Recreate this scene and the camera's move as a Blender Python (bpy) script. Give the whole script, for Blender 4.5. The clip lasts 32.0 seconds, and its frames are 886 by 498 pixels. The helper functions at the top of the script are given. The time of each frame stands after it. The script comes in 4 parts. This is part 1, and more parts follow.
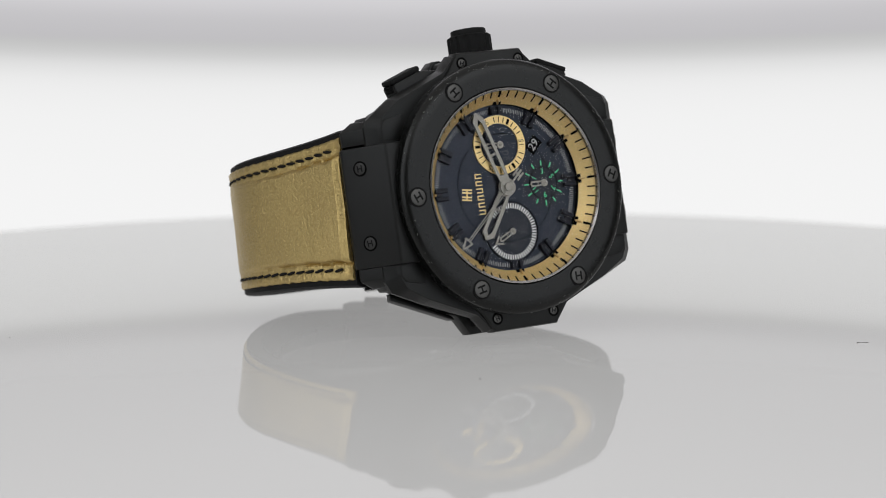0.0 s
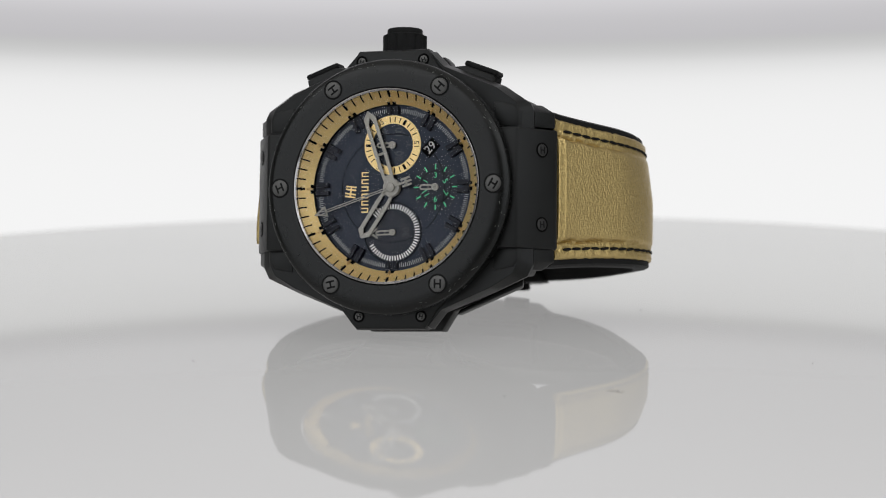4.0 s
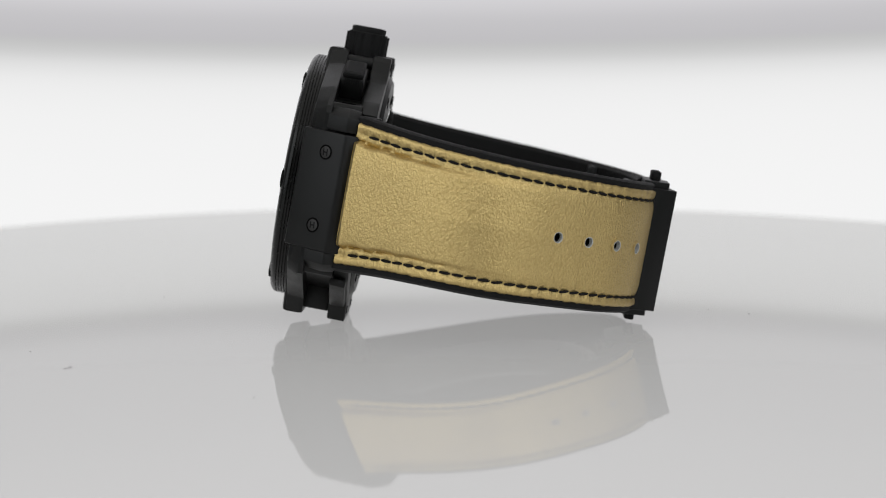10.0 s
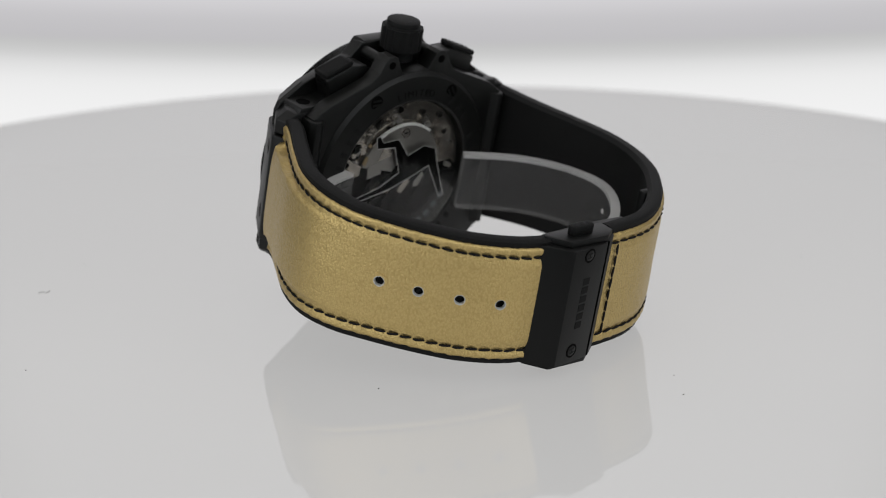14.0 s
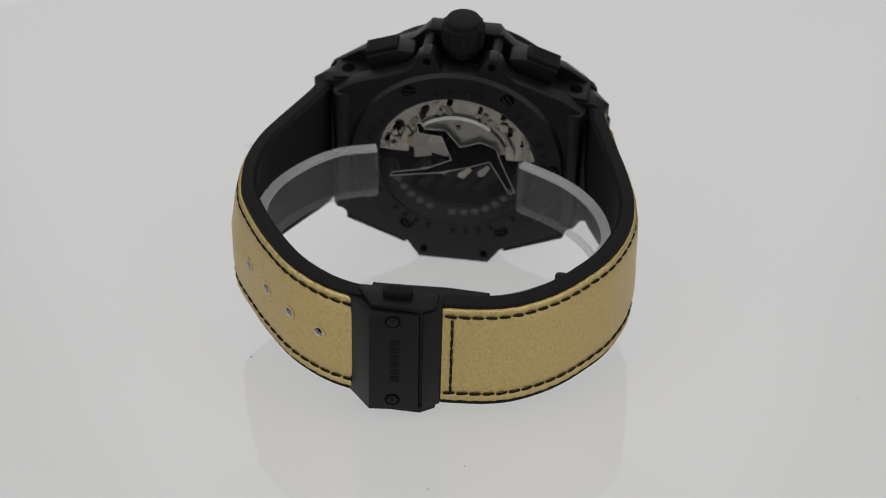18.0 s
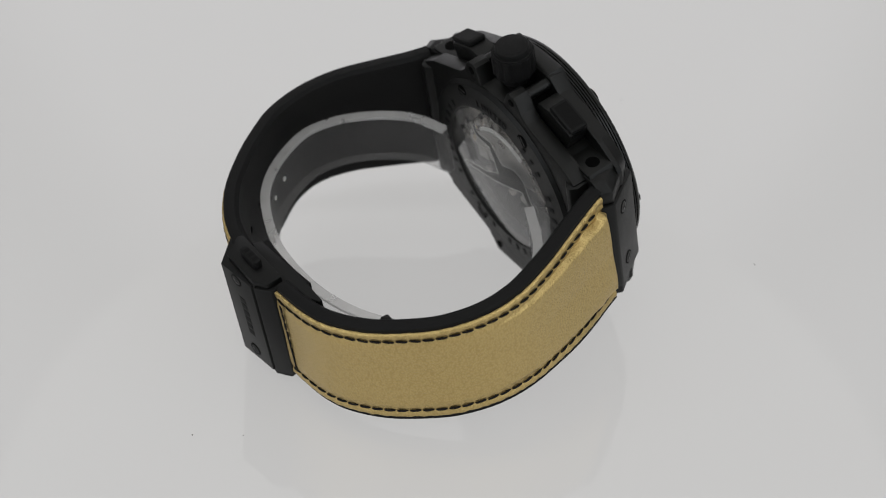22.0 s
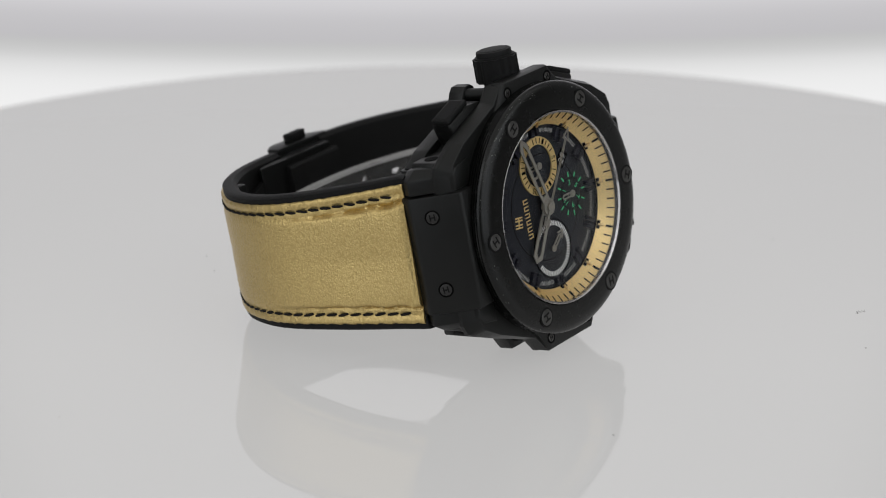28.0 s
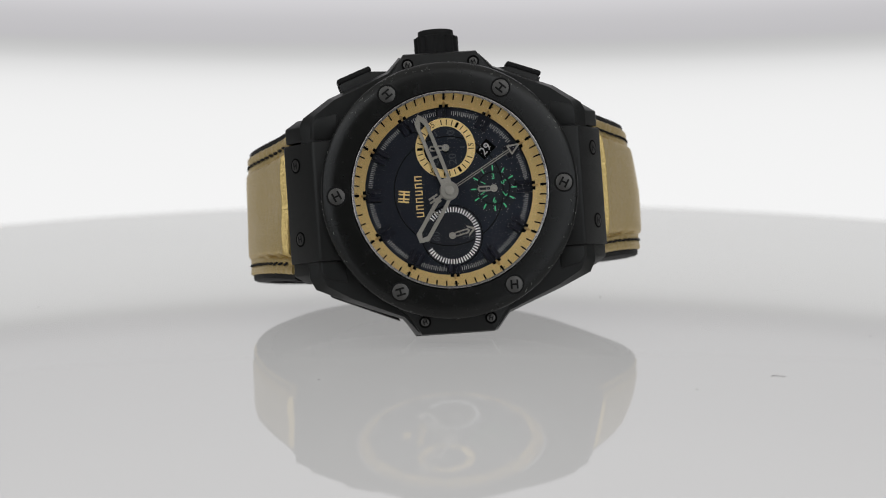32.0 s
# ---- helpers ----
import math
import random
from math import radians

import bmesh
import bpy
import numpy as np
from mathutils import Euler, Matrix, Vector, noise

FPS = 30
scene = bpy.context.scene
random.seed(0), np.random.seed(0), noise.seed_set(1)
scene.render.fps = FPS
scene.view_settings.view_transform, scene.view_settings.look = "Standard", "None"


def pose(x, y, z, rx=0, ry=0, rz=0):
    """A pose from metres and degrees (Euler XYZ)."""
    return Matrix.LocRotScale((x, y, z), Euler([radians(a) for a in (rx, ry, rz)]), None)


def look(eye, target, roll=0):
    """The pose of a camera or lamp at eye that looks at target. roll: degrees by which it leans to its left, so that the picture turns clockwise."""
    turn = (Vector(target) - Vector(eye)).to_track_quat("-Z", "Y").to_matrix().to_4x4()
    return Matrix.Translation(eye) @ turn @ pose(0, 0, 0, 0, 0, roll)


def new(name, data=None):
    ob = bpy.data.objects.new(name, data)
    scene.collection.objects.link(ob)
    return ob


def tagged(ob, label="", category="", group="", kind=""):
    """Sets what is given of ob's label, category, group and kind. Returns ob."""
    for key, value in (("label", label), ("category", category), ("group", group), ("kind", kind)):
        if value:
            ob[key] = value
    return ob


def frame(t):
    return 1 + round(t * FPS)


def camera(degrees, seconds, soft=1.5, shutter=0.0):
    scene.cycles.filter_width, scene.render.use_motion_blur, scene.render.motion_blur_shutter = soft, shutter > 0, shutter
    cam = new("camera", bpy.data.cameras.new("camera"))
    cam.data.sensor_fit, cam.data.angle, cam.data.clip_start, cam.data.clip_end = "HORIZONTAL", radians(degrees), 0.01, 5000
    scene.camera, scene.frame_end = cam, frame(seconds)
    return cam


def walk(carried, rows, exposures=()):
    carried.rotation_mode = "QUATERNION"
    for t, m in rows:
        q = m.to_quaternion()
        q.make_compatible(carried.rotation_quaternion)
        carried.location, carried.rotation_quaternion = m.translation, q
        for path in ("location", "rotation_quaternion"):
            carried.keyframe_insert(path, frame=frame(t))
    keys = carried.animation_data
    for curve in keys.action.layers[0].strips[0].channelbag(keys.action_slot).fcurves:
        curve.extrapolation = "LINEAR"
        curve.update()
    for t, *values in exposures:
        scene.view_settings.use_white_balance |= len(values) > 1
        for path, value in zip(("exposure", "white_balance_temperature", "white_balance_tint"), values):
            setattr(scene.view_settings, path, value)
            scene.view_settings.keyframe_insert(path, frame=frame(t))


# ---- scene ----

from mathutils import noise

# ---------------------------------------------------------------- camera
# The watch turns on a turntable; the camera and its backdrop swing over it on an arm about PIVOT.
PIVOT = Vector((0, 0, 0.0147))
REACH = 0.477
TURN = [-27.6, -15.46, -3.36, 8.74, 20.92, 33.28, 45.46, 57.52, 69.51, 81.51, 93.5, 105.45, 117.33, 129.23, 141.12, 153.09, 165.17,
        177.2, 189.21, 201.18, 213.09, 225.02, 237.03, 249.08, 261.2, 273.44, 285.8, 298.3, 310.7, 323.0, 334.98, 346.8, 357.1]
RISE = [7.44, 7.45, 7.4, 7.27, 7.15, 7.08, 7.09, 7.15, 7.2, 7.3, 7.88, 9.58, 12.36, 15.39, 18.27, 21.13, 23.91,
        26.89, 30.08, 33.33, 36.15, 37.73, 37.6, 35.73, 32.75, 29.46, 26.25, 23.12, 20.02, 16.96, 13.96, 11.01, 8.1]


def on_arm(rise):
    e = radians(rise)
    return PIVOT + REACH * Vector((0, -math.cos(e), math.sin(e)))


cam = camera(22.0, 32.0, soft=1.0)
walk(cam, [(t, look(on_arm(RISE[t]), PIVOT, -0.3)) for t in range(33)])
cam.data.dof.use_dof, cam.data.dof.focus_distance, cam.data.dof.aperture_fstop = True, 0.449, 18.0

# ---------------------------------------------------------------- world and lights
world = bpy.data.worlds.new("studio")
scene.world = world
world.use_nodes = True
world.node_tree.nodes["Background"].inputs[0].default_value = (0.9, 0.95, 1.0, 1)
world.node_tree.nodes["Background"].inputs[1].default_value = 0.25


def softbox(name, at, aim, width, height, watts, tint):
    lamp = bpy.data.lights.new(name, "AREA")
    lamp.shape, lamp.size, lamp.size_y, lamp.energy, lamp.color = "RECTANGLE", width, height, watts, tint
    ob = new(name, lamp)
    ob.matrix_world = look(at, aim)
    return ob


softbox("top_softbox", (0, 0.0, 1.0), (0, 0.0001, 0), 2.98, 2.98, 20.5, (1, 0.99, 0.97))
for side in (1, -1):
    softbox("side_softbox", (side * 0.55, -0.51, 0.34), (0, 0, 0.03), 0.94, 0.80, 3.0, (0.92, 0.96, 1.0))


# ---------------------------------------------------------------- materials
def surface(name, base, rough=0.5, metal=0.0, vary=0.0, scale=400.0, bump=0.0, grain=3000.0, ior=1.5, coat=0.0, rough_vary=0.0, sheen=None):
    """A surface with stains at one scale and grain at another; scale and grain are per metre."""
    m = bpy.data.materials.new(name)
    m.use_nodes = True
    nodes, links = m.node_tree.nodes, m.node_tree.links
    b = nodes["Principled BSDF"]
    b.inputs["Base Color"].default_value = base
    b.inputs["Roughness"].default_value, b.inputs["Metallic"].default_value, b.inputs["IOR"].default_value = rough, metal, ior
    b.inputs["Coat Weight"].default_value = coat
    if sheen:
        b.inputs["Specular Tint"].default_value = sheen
    spot = nodes.new("ShaderNodeTexCoord")
    big = nodes.new("ShaderNodeTexNoise")
    big.inputs["Scale"].default_value, big.inputs["Detail"].default_value = scale, 5
    links.new(spot.outputs["Object"], big.inputs["Vector"])
    if vary:
        mix = nodes.new("ShaderNodeMix")
        mix.data_type = "RGBA"
        links.new(big.outputs["Fac"], mix.inputs["Factor"])
        mix.inputs["A"].default_value = tuple(c * (1 - vary) for c in base[:3]) + (1,)
        mix.inputs["B"].default_value = tuple(min(1, c * (1 + vary)) for c in base[:3]) + (1,)
        links.new(mix.outputs["Result"], b.inputs["Base Color"])
    if rough_vary:
        span = nodes.new("ShaderNodeMapRange")
        span.inputs["To Min"].default_value, span.inputs["To Max"].default_value = max(0.02, rough - rough_vary), rough + rough_vary
        links.new(big.outputs["Fac"], span.inputs["Value"])
        links.new(span.outputs["Result"], b.inputs["Roughness"])
    if bump:
        fine = nodes.new("ShaderNodeTexNoise")
        fine.inputs["Scale"].default_value = grain
        links.new(spot.outputs["Object"], fine.inputs["Vector"])
        rise = nodes.new("ShaderNodeBump")
        rise.inputs["Strength"].default_value, rise.inputs["Distance"].default_value = bump, 0.0002
        links.new(fine.outputs["Fac"], rise.inputs["Height"])
        links.new(rise.outputs["Normal"], b.inputs["Normal"])
    return m


def glowing(name, tint, strength):
    m = bpy.data.materials.new(name)
    m.use_nodes = True
    nodes, links = m.node_tree.nodes, m.node_tree.links
    nodes.remove(nodes["Principled BSDF"])
    e = nodes.new("ShaderNodeEmission")
    e.inputs["Color"].default_value, e.inputs["Strength"].default_value = tint, strength
    links.new(e.outputs[0], nodes["Material Output"].inputs["Surface"])
    return m


def leather_foil(name):
    """Gold foil on pebbled leather: small raised grains with fine creases between them, a finer crackle, and slow dents."""
    m = surface(name, (0.60, 0.45, 0.19, 1), 0.36, metal=0.88, scale=700, rough_vary=0.06)
    nodes, links = m.node_tree.nodes, m.node_tree.links
    spot, squeeze = nodes.new("ShaderNodeTexCoord"), nodes.new("ShaderNodeMapping")
    squeeze.inputs["Scale"].default_value = (1.0, 1.0, 0.72)
    links.new(spot.outputs["Object"], squeeze.inputs["Vector"])
    warp, push, stir = (nodes.new("ShaderNode" + k) for k in ("TexNoise", "VectorMath", "VectorMath"))
    warp.inputs["Scale"].default_value = 1500
    links.new(spot.outputs["Object"], warp.inputs["Vector"])
    push.operation, push.inputs["Scale"].default_value, stir.operation = "SCALE", 0.0005, "ADD"
    links.new(warp.outputs["Color"], push.inputs[0])
    links.new(squeeze.outputs[0], stir.inputs[0])
    links.new(push.outputs[0], stir.inputs[1])
    pebble, crackle, dent, tone = (nodes.new("ShaderNode" + k) for k in ("TexVoronoi", "TexNoise", "TexNoise", "ValToRGB"))
    pebble.feature = "SMOOTH_F1"
    pebble.inputs["Smoothness"].default_value = 0.35
    last = None
    for grain, scale, strength, depth, way in ((dent, 150, 0.10, 0.0006, "Fac"), (pebble, 2350, 0.60, -0.00018, "Distance"), (crackle, 4600, 0.9, 0.0001, "Fac")):
        grain.inputs["Scale"].default_value = scale
        links.new(stir.outputs[0], grain.inputs["Vector"])
        rise = nodes.new("ShaderNodeBump")
        rise.inputs["Strength"].default_value, rise.inputs["Distance"].default_value = strength, abs(depth)
        rise.invert = depth < 0
        links.new(grain.outputs[way], rise.inputs["Height"])
        if last:
            links.new(last.outputs["Normal"], rise.inputs["Normal"])
        last = rise
    links.new(last.outputs["Normal"], nodes["Principled BSDF"].inputs["Normal"])
    # the gold is a little darker in the creases between the grains
    tone.color_ramp.elements[0].position, tone.color_ramp.elements[0].color = 0.25, (0.53, 0.395, 0.165, 1)
    tone.color_ramp.elements[1].position, tone.color_ramp.elements[1].color = 0.80, (0.45, 0.33, 0.128, 1)
    links.new(pebble.outputs["Distance"], tone.inputs["Fac"])
    links.new(tone.outputs["Color"], nodes["Principled BSDF"].inputs["Base Color"])
    return m


def grazing(nodes, links, least, most, steep=4.6, full=1.0):
    """The share of light that a polished face mirrors: least when seen straight, more towards grazing."""
    face, power, span = nodes.new("ShaderNodeLayerWeight"), nodes.new("ShaderNodeMath"), nodes.new("ShaderNodeMapRange")
    face.inputs["Blend"].default_value = 0.5
    power.operation, power.inputs[1].default_value = "POWER", steep
    links.new(face.outputs["Facing"], power.inputs[0])
    links.new(power.outputs[0], span.inputs["Value"])
    span.inputs["From Max"].default_value = full
    span.inputs["To Min"].default_value, span.inputs["To Max"].default_value = least, most
    return span.outputs["Result"]


def crystal_glass(name, least, most, tint=(0.97, 0.97, 0.98, 1), steep=5.0, full=0.56):
    """Coated crystal: see-through, with a mirror film that grows towards grazing angles."""
    m = bpy.data.materials.new(name)
    m.use_nodes = True
    nodes, links = m.node_tree.nodes, m.node_tree.links
    nodes.remove(nodes["Principled BSDF"])
    mix, gloss, see = (nodes.new("ShaderNode" + k) for k in ("MixShader", "BsdfGlossy", "BsdfTransparent"))
    gloss.inputs["Roughness"].default_value = 0.02
    see.inputs["Color"].default_value = tint
    links.new(grazing(nodes, links, least, most, steep, full), mix.inputs[0])
    links.new(see.outputs[0], mix.inputs[1])
    links.new(gloss.outputs[0], mix.inputs[2])
    links.new(mix.outputs[0], nodes["Material Output"].inputs["Surface"])
    return m


def hazy_plastic(name, haze):
    """Clear plastic with a slight haze and a soft sheen that grows towards grazing."""
    m = crystal_glass(name, 0.0, 0.11, (0.93, 0.93, 0.93, 1), 4.0, 1.0)
    nodes, links = m.node_tree.nodes, m.node_tree.links
    top = nodes["Mix Shader"]
    see, milk = top.inputs[1].links[0].from_node, nodes.new("ShaderNodeMixShader")
    nodes["Glossy BSDF"].inputs["Roughness"].default_value = 0.34
    matt, spot, cloud, span = (nodes.new("ShaderNode" + k) for k in ("BsdfDiffuse", "TexCoord", "TexNoise", "MapRange"))
    matt.inputs["Color"].default_value = (0.62, 0.61, 0.60, 1)
    cloud.inputs["Scale"].default_value = 120
    links.new(spot.outputs["Object"], cloud.inputs["Vector"])
    links.new(cloud.outputs["Fac"], span.inputs["Value"])
    span.inputs["To Min"].default_value, span.inputs["To Max"].default_value = haze * 0.7, haze * 1.3
    links.new(span.outputs["Result"], milk.inputs[0])
    links.new(see.outputs[0], milk.inputs[1])
    links.new(matt.outputs[0], milk.inputs[2])
    links.new(milk.outputs[0], top.inputs[1])
    return m


def glow_acrylic(name, glow):
    """Opal acrylic with an even glow of its own added, under a polished face."""
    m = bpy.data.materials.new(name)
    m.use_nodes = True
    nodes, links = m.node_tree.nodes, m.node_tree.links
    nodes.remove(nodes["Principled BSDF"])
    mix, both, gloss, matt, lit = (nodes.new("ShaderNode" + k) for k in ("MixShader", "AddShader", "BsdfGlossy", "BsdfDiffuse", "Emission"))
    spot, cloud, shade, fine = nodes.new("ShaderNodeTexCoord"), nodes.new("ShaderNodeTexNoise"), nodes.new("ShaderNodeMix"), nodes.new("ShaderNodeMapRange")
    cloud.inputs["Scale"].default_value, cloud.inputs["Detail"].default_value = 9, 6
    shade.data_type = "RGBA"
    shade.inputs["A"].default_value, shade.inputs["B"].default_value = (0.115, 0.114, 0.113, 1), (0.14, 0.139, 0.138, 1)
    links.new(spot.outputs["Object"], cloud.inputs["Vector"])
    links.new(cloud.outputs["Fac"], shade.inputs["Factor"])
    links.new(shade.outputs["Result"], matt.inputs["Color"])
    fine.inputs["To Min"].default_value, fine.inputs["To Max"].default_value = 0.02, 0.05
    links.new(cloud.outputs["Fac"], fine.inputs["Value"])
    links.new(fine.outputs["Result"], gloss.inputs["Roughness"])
    # added emission carries most of the disc's brightness and weakens cast shadows
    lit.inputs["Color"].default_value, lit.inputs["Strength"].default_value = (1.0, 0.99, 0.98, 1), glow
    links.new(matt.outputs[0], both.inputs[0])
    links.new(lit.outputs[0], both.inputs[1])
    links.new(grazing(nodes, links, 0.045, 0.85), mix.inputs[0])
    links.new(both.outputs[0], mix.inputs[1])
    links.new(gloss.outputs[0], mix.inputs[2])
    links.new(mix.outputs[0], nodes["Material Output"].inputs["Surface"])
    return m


def graded_glow(name, tint, stops):
    """A backlit diffuser that glows itself, its light falloff painted into the strength: stops are (height in metres,
    glow).
    """
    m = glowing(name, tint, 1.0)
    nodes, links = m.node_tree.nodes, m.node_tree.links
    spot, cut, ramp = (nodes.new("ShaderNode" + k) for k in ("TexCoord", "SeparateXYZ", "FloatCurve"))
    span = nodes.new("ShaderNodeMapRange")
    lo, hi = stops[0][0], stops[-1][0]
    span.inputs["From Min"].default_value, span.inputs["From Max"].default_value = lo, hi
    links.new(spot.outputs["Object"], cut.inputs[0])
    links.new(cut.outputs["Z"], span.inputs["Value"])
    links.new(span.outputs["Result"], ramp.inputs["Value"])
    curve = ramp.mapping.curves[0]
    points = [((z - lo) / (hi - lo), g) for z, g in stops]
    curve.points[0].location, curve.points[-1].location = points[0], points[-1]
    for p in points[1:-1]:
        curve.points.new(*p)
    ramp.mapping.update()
    # side falloff painted into the glow: full in the middle, dimmer round to both sides
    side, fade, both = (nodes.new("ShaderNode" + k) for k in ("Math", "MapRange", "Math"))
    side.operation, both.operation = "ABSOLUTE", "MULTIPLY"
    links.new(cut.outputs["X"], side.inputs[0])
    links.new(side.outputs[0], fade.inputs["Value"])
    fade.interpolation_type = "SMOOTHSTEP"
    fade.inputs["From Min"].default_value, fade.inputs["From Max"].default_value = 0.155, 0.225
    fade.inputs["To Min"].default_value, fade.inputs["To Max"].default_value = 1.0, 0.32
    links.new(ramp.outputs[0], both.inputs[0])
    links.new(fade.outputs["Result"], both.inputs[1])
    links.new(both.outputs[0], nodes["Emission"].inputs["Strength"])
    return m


BLACK = surface("matte black composite", (0.0026, 0.0028, 0.0025, 1), 0.42, vary=0.25, scale=250, bump=0.14, grain=7000, ior=1.33, rough_vary=0.1)
BEZEL = surface("black carbon bezel", (0.0022, 0.0024, 0.0021, 1), 0.25, vary=0.3, scale=500, bump=0.05, grain=7000, ior=1.34, rough_vary=0.1)
ENGRAVED = surface("engraved black", (0.0030, 0.0030, 0.0030, 1), 0.6, vary=0.2, ior=1.2)
PIT = surface("black recess", (0.0012, 0.0012, 0.0012, 1), 0.6, vary=0.2, ior=1.1)
RUBBER = surface("black rubber", (0.0038, 0.0038, 0.0038, 1), 0.62, vary=0.2, scale=300, bump=0.25, grain=12000, ior=1.25)
BLACKMETAL = surface("black plated steel", (0.0032, 0.0034, 0.0033, 1), 0.42, metal=0.03, vary=0.2, scale=900, bump=0.05, ior=1.27)
SCREW = surface("dark grey titanium", (0.068, 0.066, 0.063, 1), 0.36, metal=0.75, vary=0.2, scale=900)
GUNMETAL = surface("dark gunmetal", (0.026, 0.025, 0.024, 1), 0.45, metal=0.6, vary=0.2, scale=900)
SCUFF = surface("pale scuffed edge", (0.085, 0.09, 0.08, 1), 0.6, vary=0.4, scale=3000)
GOLD = leather_foil("gold foil leather")
THREAD = surface("black thread", (0.0055, 0.0045, 0.004, 1), 0.7, vary=0.3, scale=4000, bump=0.4, grain=9000, ior=1.25)
DIAL = surface("black dial lacquer", (0.0050, 0.0052, 0.0060, 1), 0.29, vary=0.2, scale=600, ior=1.44, sheen=(0.70, 0.79, 1.0, 1))
COUNTER = surface("dark counter lacquer", (0.0070, 0.0070, 0.0072, 1), 0.33, vary=0.15, scale=600, ior=1.40, sheen=(0.80, 0.86, 1.0, 1))
INDEX = surface("navy-black applied metal", (0.0055, 0.0060, 0.0105, 1), 0.35, vary=0.2, ior=1.3)
POINTER = surface("dull grey-tan steel", (0.265, 0.25, 0.215, 1), 0.42, metal=0.6, vary=0.12, scale=1500)
RIM = surface("polished crystal rim", (0.40, 0.385, 0.375, 1), 0.14, metal=0.9, vary=0.1, scale=900)
GILT = surface("brushed gilt ring", (0.78, 0.57, 0.24, 1), 0.38, metal=0.66, vary=0.10, scale=1500)
STEEL = surface("brushed grey steel", (0.36, 0.345, 0.32, 1), 0.36, metal=0.85, vary=0.15, scale=1500)
BRIGHT = surface("polished steel bridge", (0.45, 0.415, 0.37, 1), 0.16, metal=0.92, vary=0.3, scale=420, rough_vary=0.08, bump=0.9, grain=420)
BRASS = surface("brass", (0.62, 0.44, 0.20, 1), 0.3, metal=0.9, vary=0.15, scale=1500)
WORN = surface("dull warm steel", (0.40, 0.31, 0.18, 1), 0.3, metal=0.9, vary=0.3, scale=1500)
PRINT_WHITE = surface("white print", (0.75, 0.75, 0.72, 1), 0.5)
PRINT_GREEN = surface("green print", (0.05, 0.52, 0.21, 1), 0.5)
PRINT_BLUE = surface("slate print", (0.030, 0.036, 0.042, 1), 0.5)
PRINT_GREY = surface("light grey print", (0.40, 0.40, 0.38, 1), 0.5)
GLASS = crystal_glass("sapphire crystal", 0.003, 0.95, steep=5.0, full=0.52)
SMOKED = crystal_glass("back crystal glass", 0.004, 0.80, (0.86, 0.86, 0.86, 1), 3.4, 1.0)
PLASTIC = hazy_plastic("clear plastic", 0.045)
PLASTIC_EDGE = hazy_plastic("frosted plastic edge", 0.36)
PLASTIC_CUT = hazy_plastic("cut plastic edge", 0.09)
ACRYLIC = glow_acrylic("white acrylic", 0.457)
# both sheets emit; the grey band at their joint is graded into the glow
PANEL = graded_glow("glowing white panel", (1.0, 1.0, 1.0, 1), [(-0.16, 0.80), (-0.03, 0.90), (0.03, 0.90), (0.052, 0.86), (0.060, 0.77), (0.066, 0.60), (0.0695, 0.535)])
HOOD = graded_glow("dim glowing white panel", (0.985, 0.97, 1.0, 1), [(0.07, 0.535), (0.077, 0.565), (0.092, 0.69), (0.12, 0.71), (0.25, 0.91), (0.75, 1.0)])
DUST = surface("dark dust", (0.05, 0.045, 0.04, 1), 0.9)
WALL = surface("grey studio wall", (0.30, 0.30, 0.295, 1), 0.9, vary=0.1, scale=3)

# ---------------------------------------------------------------- mesh tools (watch meshes are written in millimetres)
def finish(bm, name, material, size=0.001, sharp=32.0):
    for v in bm.verts:
        v.co *= size
    bmesh.ops.recalc_face_normals(bm, faces=bm.faces)
    for f in bm.faces:
        f.smooth = True
    for e in bm.edges:
        if len(e.link_faces) == 2 and e.calc_face_angle(0) > radians(sharp):
            e.smooth = False
    mesh = bpy.data.meshes.new(name)
    bm.to_mesh(mesh)
    bm.free()
    mesh.materials.append(material)
    return mesh


def part(name, bm, material, parent, label="", at=None, sharp=32.0):
    mesh = bm if isinstance(bm, bpy.types.Mesh) else finish(bm, name, material, sharp=sharp)
    ob = new(name, mesh)
    ob.parent = parent
    if at is not None:
        ob.matrix_basis = at
    return tagged(ob, label)


def mm(x, y, z, rx=0, ry=0, rz=0):
    return pose(x / 1000, y / 1000, z / 1000, rx, ry, rz)


def prism(outline, y0, y1, bevel=0.0, steps=2, front=None):
    """An outline in x, z, extruded from y0 to y1, with rounded edges."""
    bm = bmesh.new()
    a = [bm.verts.new((x, y0, z)) for x, z in (front or outline)]
    b = [bm.verts.new((x, y1, z)) for x, z in outline]
    n = len(a)
    bm.faces.new(a)
    bm.faces.new(b[::-1])
    for i in range(n):
        bm.faces.new((a[i], b[i], b[(i + 1) % n], a[(i + 1) % n]))
    if bevel:
        bmesh.ops.bevel(bm, geom=list(bm.edges), offset=bevel, segments=steps, profile=0.5, affect="EDGES", clamp_overlap=True)
    return bm


def block(x0, x1, y0, y1, z0, z1, bevel=0.0, steps=2):
    return prism([(x0, z0), (x1, z0), (x1, z1), (x0, z1)], y0, y1, bevel, steps)


